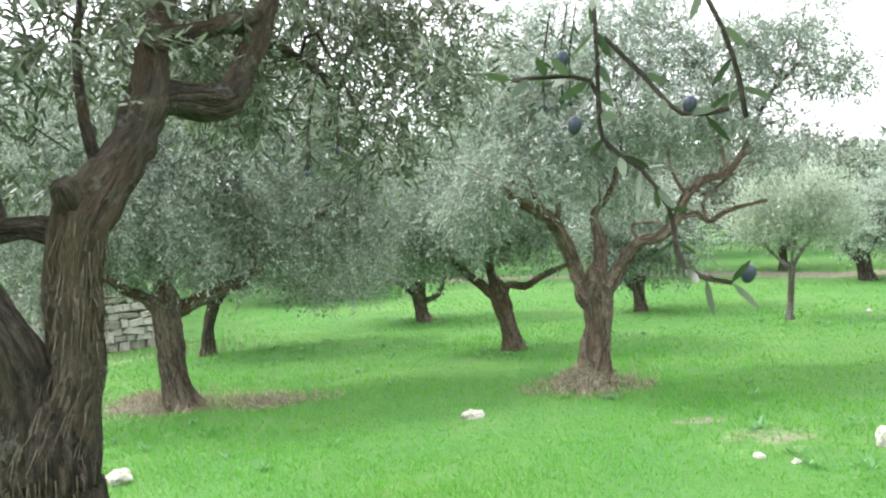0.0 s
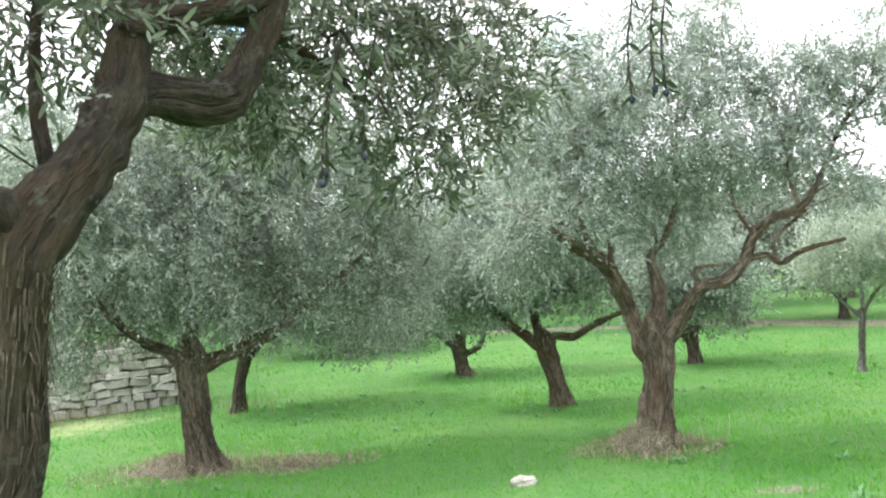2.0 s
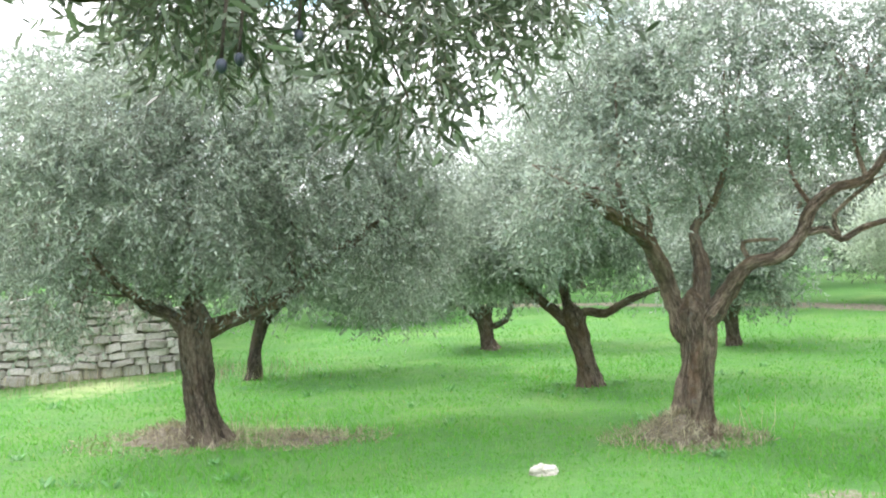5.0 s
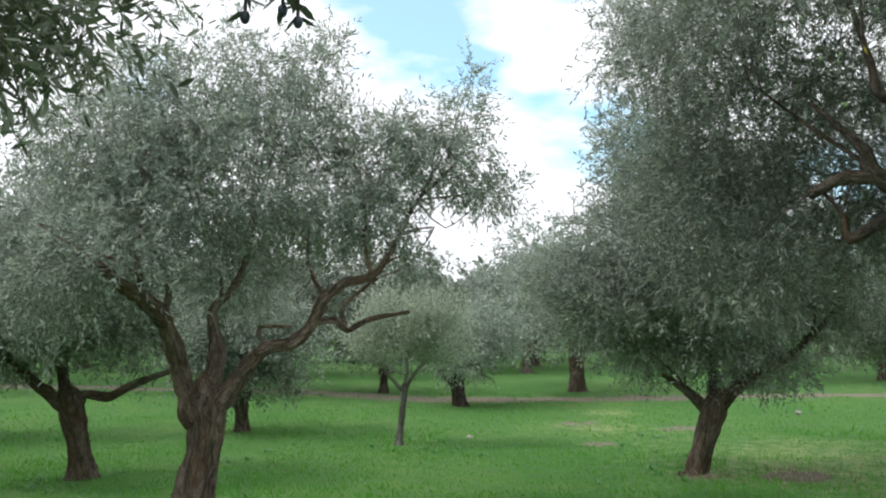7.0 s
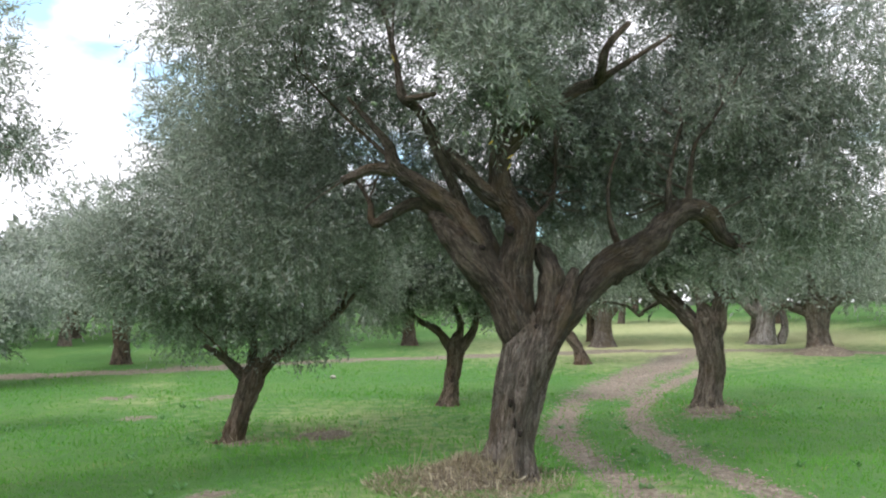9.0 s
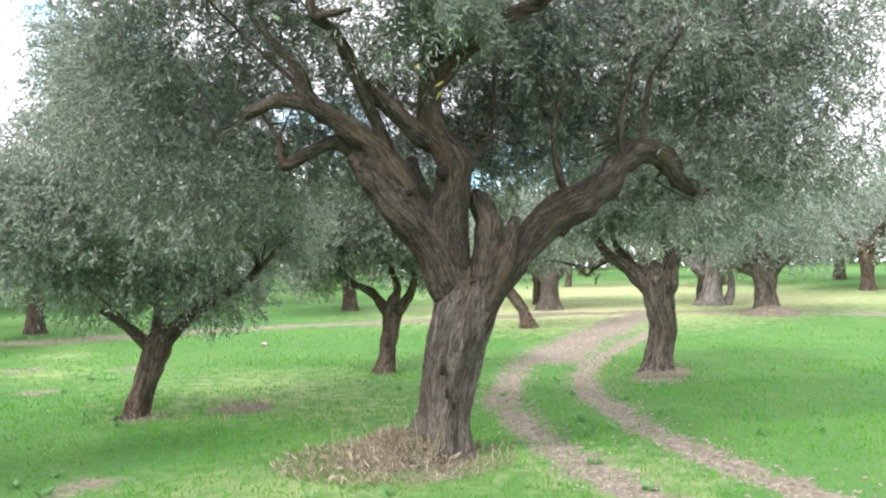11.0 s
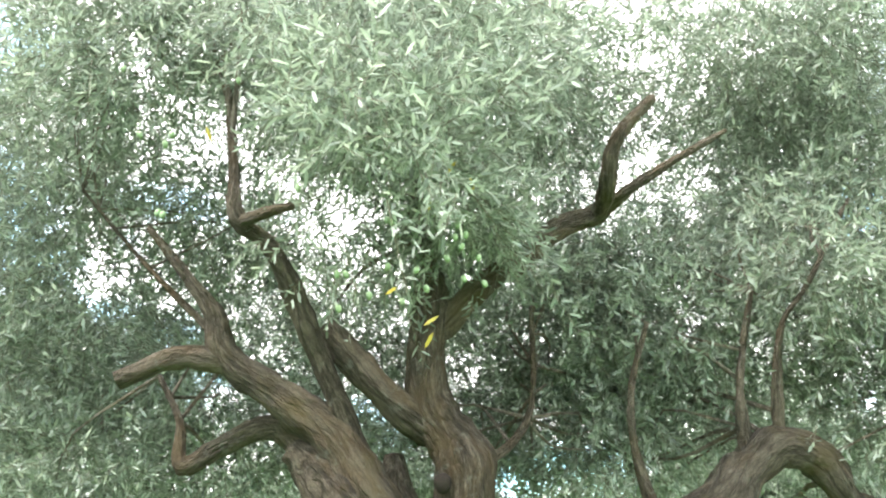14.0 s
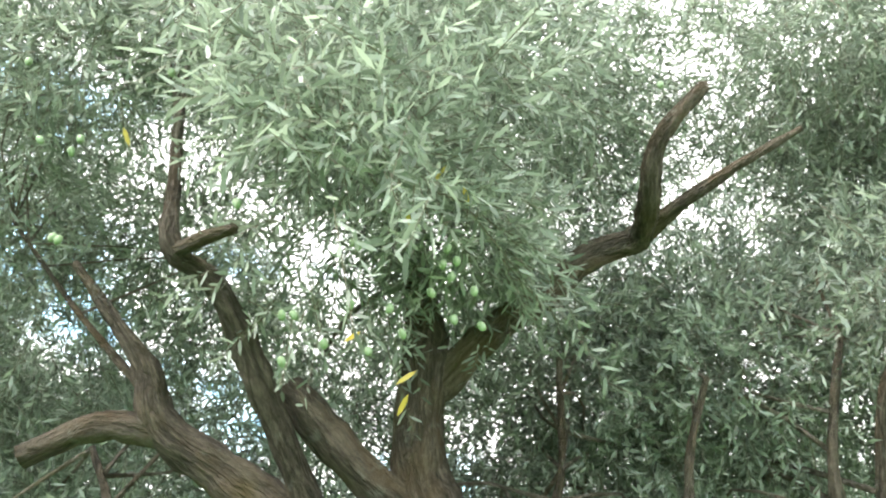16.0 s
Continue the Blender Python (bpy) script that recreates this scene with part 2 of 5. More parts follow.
RUBBLE = mineral_material("wall_core", [(0.3, (0.13, 0.11, 0.085)), (0.7, (0.27, 0.24, 0.2))], 10)
MOUND = mineral_material("leaf_litter", [(0.3, (0.095, 0.078, 0.055)), (0.5, (0.19, 0.16, 0.118)), (0.72, (0.36, 0.315, 0.24))], 26)


def fruit_material(name, a, b_colour):
    m, n, b = shader(name, 0.32)
    n.links.new(ramp(n, noise_node(n, 40, 3, 0.5), [(0.35, a), (0.7, b_colour)]), b.inputs["Base Color"])
    return m


FRUIT_DARK = fruit_material("ripe_olive", (0.018, 0.022, 0.035), (0.05, 0.06, 0.085))
FRUIT_GREEN = fruit_material("green_olive", (0.17, 0.25, 0.13), (0.27, 0.36, 0.22))

# ---- mesh helpers ----
def mesh_from(name, verts, faces, smooth=False, grain=None):
    me = bpy.data.meshes.new(name)
    me.from_pydata(verts, [], faces)
    if smooth:
        me.polygons.foreach_set("use_smooth", [True] * len(me.polygons))
    if grain is not None:
        me.attributes.new("grain", "FLOAT_VECTOR", "POINT").data.foreach_set("vector", np.asarray(grain, dtype=np.float32).ravel())
    me.update()
    return me


def polys_from(name, points, corners):
    """A mesh of loose polygons, all with the same number of corners, from an array of points."""
    me = bpy.data.meshes.new(name)
    count = len(points) // corners
    me.vertices.add(len(points))
    me.vertices.foreach_set("co", np.asarray(points, dtype=np.float32).ravel())
    me.loops.add(len(points))
    me.loops.foreach_set("vertex_index", np.arange(len(points), dtype=np.int32))
    me.polygons.add(count)
    me.polygons.foreach_set("loop_start", np.arange(0, len(points), corners, dtype=np.int32))
    me.update(calc_edges=True)
    return me


def part(name, me, material, parent, label=""):
    ob = new(name, me)
    if material and not me.materials:
        me.materials.append(material)
    ob.parent = parent
    return tagged(ob, label=label)


def height(x, y):
    r = np.minimum(np.hypot(x, y), 90.0)
    return np.minimum(2.6, 0.075 * np.log1p(np.exp((r - 14) / 1.5)))


def glide(points, step):
    """A smooth line through points of (x, y, z, radius)."""
    p = np.array(points, dtype=float)
    p = np.vstack([2 * p[0] - p[1], p, 2 * p[-1] - p[-2]])
    out = []
    for i in range(1, len(p) - 2):
        n = max(2, int(np.linalg.norm(p[i + 1, :3] - p[i, :3]) / step))
        for k in range(n):
            u = k / n
            out.append(0.5 * (2 * p[i] + (p[i + 1] - p[i - 1]) * u + (2 * p[i - 1] - 5 * p[i] + 4 * p[i + 1] - p[i + 2]) * u * u
                              + (3 * p[i] - p[i - 1] - 3 * p[i + 1] + p[i + 2]) * u ** 3))
    out.append(p[-2])
    out = np.array(out)
    out[:, 3] = np.maximum(out[:, 3], 0.003)
    return out


def tube(points, sides, step, rough=0.1, flutes=0.0, seed=0.0, flare=0.0, cut=False, furrow=0.0):
    """Verts, faces and bark coordinates of a knobbly limb along points of (x, y, z, radius)."""
    line = glide(points, step)
    verts, faces, grain = [], [], []
    ways = np.gradient(line[:, :3], axis=0)
    ways /= np.linalg.norm(ways, axis=1)[:, None] + 1e-9
    side = np.cross(ways[0], (0.31, 0.93, 0.17))
    side /= np.linalg.norm(side)
    run = 0.0
    for i, (x, y, z, r) in enumerate(line):
        w = ways[i]
        side = side - w * side.dot(w)
        side /= np.linalg.norm(side) + 1e-9
        other = np.cross(w, side)
        run += 0 if i == 0 else np.linalg.norm(line[i, :3] - line[i - 1, :3])
        for k in range(sides):
            a = 2 * math.pi * k / sides
            d = side * math.cos(a) + other * math.sin(a)
            q = Vector((x + d[0] * r, y + d[1] * r, z + d[2] * r))
            n1 = noise.noise(q * (0.55 / max(r, 0.05)) + Vector((seed, 0, 0)))
            n2 = noise.noise(Vector((q.x * 9, q.y * 9, q.z * 2.2 + seed)))
            f = 1 + rough * (1.5 * n1 + 0.8 * n2)
            if furrow:
                n3 = noise.noise(Vector((d[0] * r * 26, d[1] * r * 26, q.z * 3.5 + seed)) + Vector((0, 0, 0.3 * n1)))
                f -= min(0.15, furrow / r) * max(0.0, 1 - abs(n3) * 3.4)
            if flutes:
                f += flutes * (0.6 * math.sin(3 * a + 2.2 * run + seed) + 0.5 * math.sin(5 * a - 1.3 * run + 2 * seed) + 0.35 * abs(math.sin(4 * a + 0.9 * run)))
            if flare:
                f += flare * math.exp(-max(0.0, run - 0.05) / 0.16) * (0.75 + 0.5 * math.sin(5 * a + seed))
            verts.append((x + d[0] * r * f, y + d[1] * r * f, z + d[2] * r * f))
            grain.append((math.cos(a) * r + seed * 1.7, math.sin(a) * r, run))
        if i:
            o, p = (i - 1) * sides, i * sides
            faces += [(o + k, o + (k + 1) % sides, p + (k + 1) % sides, p + k) for k in range(sides)]
    end = len(line) - 1
    tip = line[end, :3] + ways[end] * line[end, 3] * (0.25 if cut else 0.8)
    verts.append(tuple(tip))
    grain.append((seed * 1.7, 0, run + 0.02))
    faces += [(end * sides + k, end * sides + (k + 1) % sides, len(verts) - 1) for k in range(sides)]
    return verts, faces, grain


def unit(v):
    return v / (np.linalg.norm(v, axis=-1, keepdims=True) + 1e-9)


def leaf_polys(base, way, face, length, width, corners):
    """Pointed narrow leaves, each one polygon of 4 or 6 corners."""
    side = unit(np.cross(face, way)) * width[:, None] / 2
    up = unit(np.cross(way, side))
    L = length[:, None]
    if corners == 4:
        rows = [base, base + way * L * 0.5 + side, base + way * L, base + way * L * 0.5 - side]
    else:
        rows = [base, base + way * L * 0.3 + side * 0.9, base + way * L * 0.7 + side * 0.85 - up * L * 0.02, base + way * L - up * L * 0.05,
                base + way * L * 0.7 - side * 0.85 - up * L * 0.02, base + way * L * 0.3 - side * 0.9]
    return np.stack(rows, axis=1).reshape(-1, 3)


def patchy(rng, p, scale):
    """A cheap lumpy field between about -1 and 1, to leave gaps in a crown."""
    v = np.zeros(len(p))
    for _ in range(5):
        k = rng.normal(size=3) * scale
        v += np.sin(p @ k + rng.uniform(0, 6.28))
    return v / 2.6


def sprigs(rng, crown, total, leaves, length, width, corners, droop=0.3, gap=-0.45, lump=2.6):
    """Leafy shoots in the ellipsoids of a crown: the leaf polygons, and the shoots' stems as thin polygons."""
    crown = np.array(crown, dtype=float)
    size = (crown[:, 3] * crown[:, 4] * crown[:, 5]) ** 0.72
    pick = rng.choice(len(crown), size=int(total * 1.7), p=size / size.sum())
    out = unit(rng.normal(size=(len(pick), 3)))
    reach = (0.25 + 0.75 * rng.uniform(size=len(pick)) ** 0.6) * (1 + 0.16 * rng.normal(size=len(pick)))
    c = crown[pick]
    p = c[:, :3] + out * c[:, 3:6] * reach[:, None]
    keep = patchy(rng, p, lump) > gap
    p, out = p[keep][:total], out[keep][:total]
    way = unit(out * 0.65 + rng.normal(size=p.shape) * 0.55 + np.array((0, 0, -droop)))
    long = rng.uniform(0.12, 0.3, size=len(p)) * (length / 0.06) ** 0.6
    s = (np.arange(leaves) + 0.6) / leaves
    base = p[:, None, :] + way[:, None, :] * (s[None, :] * long[:, None])[:, :, None]
    base[:, :, 2] -= (s[None, :] ** 2) * long[:, None] * droop * 0.6
    across = unit(np.cross(way, rng.normal(size=way.shape)))
    turn = np.where(np.arange(leaves) % 2 == 0, 1.0, -1.0)
    other = np.cross(way, across)
    spin = np.where((np.arange(leaves) // 2) % 2 == 0, 1.0, 0.25)
    lateral = across[:, None, :] * (turn * spin)[None, :, None] + other[:, None, :] * (turn * (1.2 - spin))[None, :, None]
    lw = unit(way[:, None, :] * 0.75 + lateral * 0.7 + rng.normal(size=base.shape) * 0.22)
    face = unit(rng.normal(size=base.shape) * 0.7 + np.array((0, 0, 0.8)))
    n = base.shape[0] * leaves
    scale = rng.uniform(0.7, 1.2, size=n)
    pol = leaf_polys(base.reshape(-1, 3), lw.reshape(-1, 3), face.reshape(-1, 3), length * scale, width * scale * rng.uniform(0.8, 1.2, size=n), corners)
    stem_side = across * 0.0022
    tip = p + way * long[:, None] * 0.95
    tip[:, 2] -= long * droop * 0.55
    stems = np.stack([p - stem_side, p + stem_side, tip + stem_side * 0.4, tip - stem_side * 0.4], axis=1).reshape(-1, 3)
    return pol, stems


def olive_tree(spec, label, seed, shoots, leaves=10, length=0.065, width=0.015, corners=4, bark=None, leaf=None, sides=14, step=0.08,
               flutes=0.1, flare=0.35, branches=40, droop=0.3, gap=-0.45, group="olive trees of the grove", limb_bark=None, flakes=0):
    rng = np.random.default_rng(seed)
    tree = new("olive_tree")
    tree.location = spec["base"]
    tagged(tree, label, "olive tree", group)
    bark = bark or BARK
    foot = list(spec["trunk"])
    foot[0] = (foot[0][0], foot[0][1], -0.12, foot[0][3])
    a, z = np.array(foot[-2]), np.array(foot[-1])
    up = (z - a)[:3] / np.linalg.norm((z - a)[:3])
    foot.append((*(z[:3] + up * z[3] * 0.8), z[3] * 0.72))
    foot.append((*(z[:3] + up * z[3] * 1.5), z[3] * 0.3))
    v, f, g = tube(foot, sides * 2, step * 0.7, 0.13, flutes, seed, flare, furrow=0.026)
    part("trunk", mesh_from("trunk", v, f, True, g), bark, tree)
    nodes = []
    for i, limb in enumerate(spec["limbs"]):
        root, lead = np.array(limb[0]), np.array(limb[0][:3]) - np.array(limb[1][:3])
        lead = lead / (np.linalg.norm(lead) + 1e-9)
        limb = [(*(root[:3] + lead * root[3] * 1.1), root[3] * 0.35)] + list(limb)
        thick = limb[1][3] > 0.03
        v, f, g = tube(limb, sides if thick else 7, step, 0.16, 0.04 if thick else 0, seed + i * 3.7, cut=limb[-1][3] > 0.03, furrow=0.014 if thick else 0)
        part("limb", mesh_from("limb", v, f, True, g), limb_bark or bark, tree)
        nodes += [q for q in glide(limb, 0.15)[2:]]
    nodes = np.array(nodes)
    if flakes:
        line = glide(foot[:-2] + [q for q in spec["limbs"][0][2:6]], 0.03)
        k = rng.integers(1, len(line) - 1, flakes)
        way = unit(line[k + 1, :3] - line[k - 1, :3])
        out = unit(np.cross(way, rng.normal(size=(flakes, 3))))
        long = rng.uniform(0.02, 0.075, flakes)[:, None]
        root = line[k, :3] + out * line[k, 3:4] * 1.02
        tang = np.cross(way, out) * rng.uniform(0.0008, 0.003, flakes)[:, None]
        end = root + way * long * rng.choice([-1, 1], flakes)[:, None] + out * rng.uniform(0.0, 0.022, flakes)[:, None] + tang * rng.normal(size=(flakes, 1))
        strips = np.stack([root - tang, root + tang, end + tang * 0.5, end - tang * 0.5], axis=1).reshape(-1, 3)
        tagged(part("loose_bark", polys_from("loose_bark", strips, 4), BARK_FLAKE, tree, "peeling strips of bark"), kind="stuff")
    twig_v, twig_f, twig_g = [], [], []
    crown = np.array(spec["crown"], dtype=float)
    for k in range(branches):
        c = crown[k % len(crown)]
        goal = c[:3] + unit(rng.normal(size=3)) * c[3:6] * rng.uniform(0.25, 0.75)
        near = nodes[np.argsort(np.linalg.norm(nodes[:, :3] - goal, axis=1))[rng.integers(0, 4)]]
        if np.linalg.norm(near[:3] - goal) > 0.2 * np.ptp(crown[:, 0]) + 0.3:
            continue
        r = min(near[3] * 0.6, rng.uniform(0.008, 0.02))
        middle = (near[:3] + goal) / 2 + rng.normal(size=3) * 0.12 + np.array((0, 0, 0.1))
        v, f, g = tube([(*near[:3], r), (*middle, r * 0.7), (*goal, r * 0.3)], 5, 0.16, 0.1, 0, seed + k)
        o = len(twig_v)
        twig_v += v
        twig_g += g
        twig_f += [tuple(a + o for a in q) for q in f]
    if twig_v:
        tagged(part("branch", mesh_from("branch", twig_v, twig_f, True, twig_g), bark, tree), kind="stuff")
    pol, stems = sprigs(np.random.default_rng(seed + 500), crown, shoots, leaves, length, width, corners, droop, gap)
    tagged(part("crown", polys_from("crown", pol, corners), leaf or LEAF, tree), kind="stuff")
    if length < 0.08:
        tagged(part("twig", polys_from("twig", stems, 4), TWIG, tree), kind="stuff")
    return tree


# ---- ground ----
RUTS = [
    [(19.83, 6.35), (16.56, 6.63), (13.14, 6.41), (10.09, 5.42), (8.30, 4.32), (6.94, 3.35), (6.21, 2.61), (4.6, 0.4), (4.1, -1.2), (3.6, -4)],
    [(18.88, 5.52), (15.22, 5.56), (12.64, 5.19), (10.69, 4.45), (9.01, 3.48), (7.68, 2.54), (6.64, 1.58), (5.6, -0.6), (5.2, -1.8), (4.9, -4)],
]
CROSS = [(-3, 27), (2, 24.8), (6.6, 22.0), (9.0, 18.6), (11.5, 17.2), (14.5, 15.75), (17.0, 14.5), (18.5, 13.0), (20.5, 11.3), (22.7, 8.9), (23.9, 6.6), (24.4, 4.2), (24, 1.5), (23, -3)]
JOIN = [(14.0, 6.2), (16.5, 6.5), (19, 6.6), (21.5, 6.7), (23.6, 6.4)]
BARE = [(5.05, 6.5, 0.5), (8.4, 8.0, 0.45), (-3.3, 9.2, 0.5), (-2.1, 8.95, 0.5), (1.42, 8.3, 0.4), (6.6, 4.45, 0.6), (2.3, 5.9, 0.4), (2.0, 6.6, 0.35),
        (10.6, 12.0, 0.7), (12.4, 4.0, 0.7), (7.2, 8.3, 0.35), (9.5, 13.6, 0.6), (12.4, 8.4, 0.4), (8.2, 11.4, 0.5)]
# dry grass patches; from x = 24 on, the meadow's sunlight put into the colour
DRY_SUNLIT = [(5.5, 5.2, 2.4, 0.5), (8.5, 6.5, 2.5, 0.5), (9.5, 12.8, 2.0, 0.5), (29, 4, 8, 1), (33, 10, 11, 1), (30, -2, 8, 1), (2.2, 5.8, 1.2, 0.35), (-2.6, 9.3, 1.6, 0.5), (-6.5, 13.2, 2.0, 0.65), (11, 14.5, 1.5, 0.5),
       (-9, 12, 2.5, 0.65), (9.5, 8.5, 5.0, 0.5), (24, 9, 9, 1), (7.0, 3.2, 2.2, 0.5), (4.6, 3.0, 2.0, 0.4)]


def from_line(x, y, line):
    best = np.full(x.shape, 1e9)
    for (ax, ay), (bx, by) in zip(line[:-1], line[1:]):
        dx, dy = bx - ax, by - ay
        u = np.clip(((x - ax) * dx + (y - ay) * dy) / (dx * dx + dy * dy), 0, 1)
        best = np.minimum(best, np.hypot(x - ax - u * dx, y - ay - u * dy))
    return best


def bareness(x, y):
    v = np.zeros(x.shape)
    for line, half in ((RUTS[0], 0.19), (RUTS[1], 0.16), (CROSS, 0.42), (JOIN, 0.5)):
        v = np.maximum(v, np.clip(1.25 - from_line(x, y, line) / (half * 1.6), 0, 1))
    for cx, cy, r in BARE:
        v = np.maximum(v, 0.8 * np.clip(1.2 - np.hypot((x - cx), (y - cy) * 1.3) / r, 0, 1))
    return v


def dry_sunlit(x, y):
    v = np.zeros(x.shape)
    for cx, cy, r, share in DRY_SUNLIT:
        v = np.maximum(v, share * np.clip(1.1 - np.hypot(x - cx, y - cy) / r, 0, 1))
    return v


def lumps(x, y):
    return 0.018 * np.sin(x * 2.1 + 0.7 * np.sin(y * 1.3)) * np.sin(y * 1.7 + 1.1) + 0.012 * np.sin(x * 4.3 + y * 3.1) * np.sin(y * 5.2 - x)


def land(x, y):
    dip = 0.035 * np.maximum(np.clip(1 - from_line(x, y, RUTS[0]) / 0.4, 0, 1), np.clip(1 - from_line(x, y, RUTS[1]) / 0.4, 0, 1))
    return height(x, y) + lumps(x, y) - dip


def axis_steps():
    near = np.arange(-14, 30.01, 0.14)
    out = 30 * 1.16 ** np.arange(1, 30)
    return np.concatenate([(-14 - (out - 30))[::-1], near, out])


gx, gy = np.meshgrid(axis_steps(), axis_steps())
gz = land(gx, gy)
rows_n, cols_n = gx.shape
index = np.arange(rows_n * cols_n).reshape(rows_n, cols_n)
quads = np.stack([index[:-1, :-1], index[:-1, 1:], index[1:, 1:], index[1:, :-1]], axis=-1).reshape(-1, 4)
ground_mesh = bpy.data.meshes.new("ground")
ground_mesh.from_pydata(np.stack([gx, gy, gz], axis=-1).reshape(-1, 3).tolist(), [], quads.tolist())
ground_mesh.polygons.foreach_set("use_smooth", [True] * len(ground_mesh.polygons))
bare = ground_mesh.attributes.new("bare", "FLOAT", "POINT")
bare.data.foreach_set("value", bareness(gx, gy).ravel().astype(np.float32))
# carries the dry patches and the far meadow's painted sunlight
dry = ground_mesh.attributes.new("dry", "FLOAT", "POINT")
dry.data.foreach_set("value", dry_sunlit(gx, gy).ravel().astype(np.float32))
ground_mesh.materials.append(GROUND)
tagged(new("ground", ground_mesh), "bright green grassy ground with bare earth patches under olive trees", "ground", kind="structure")

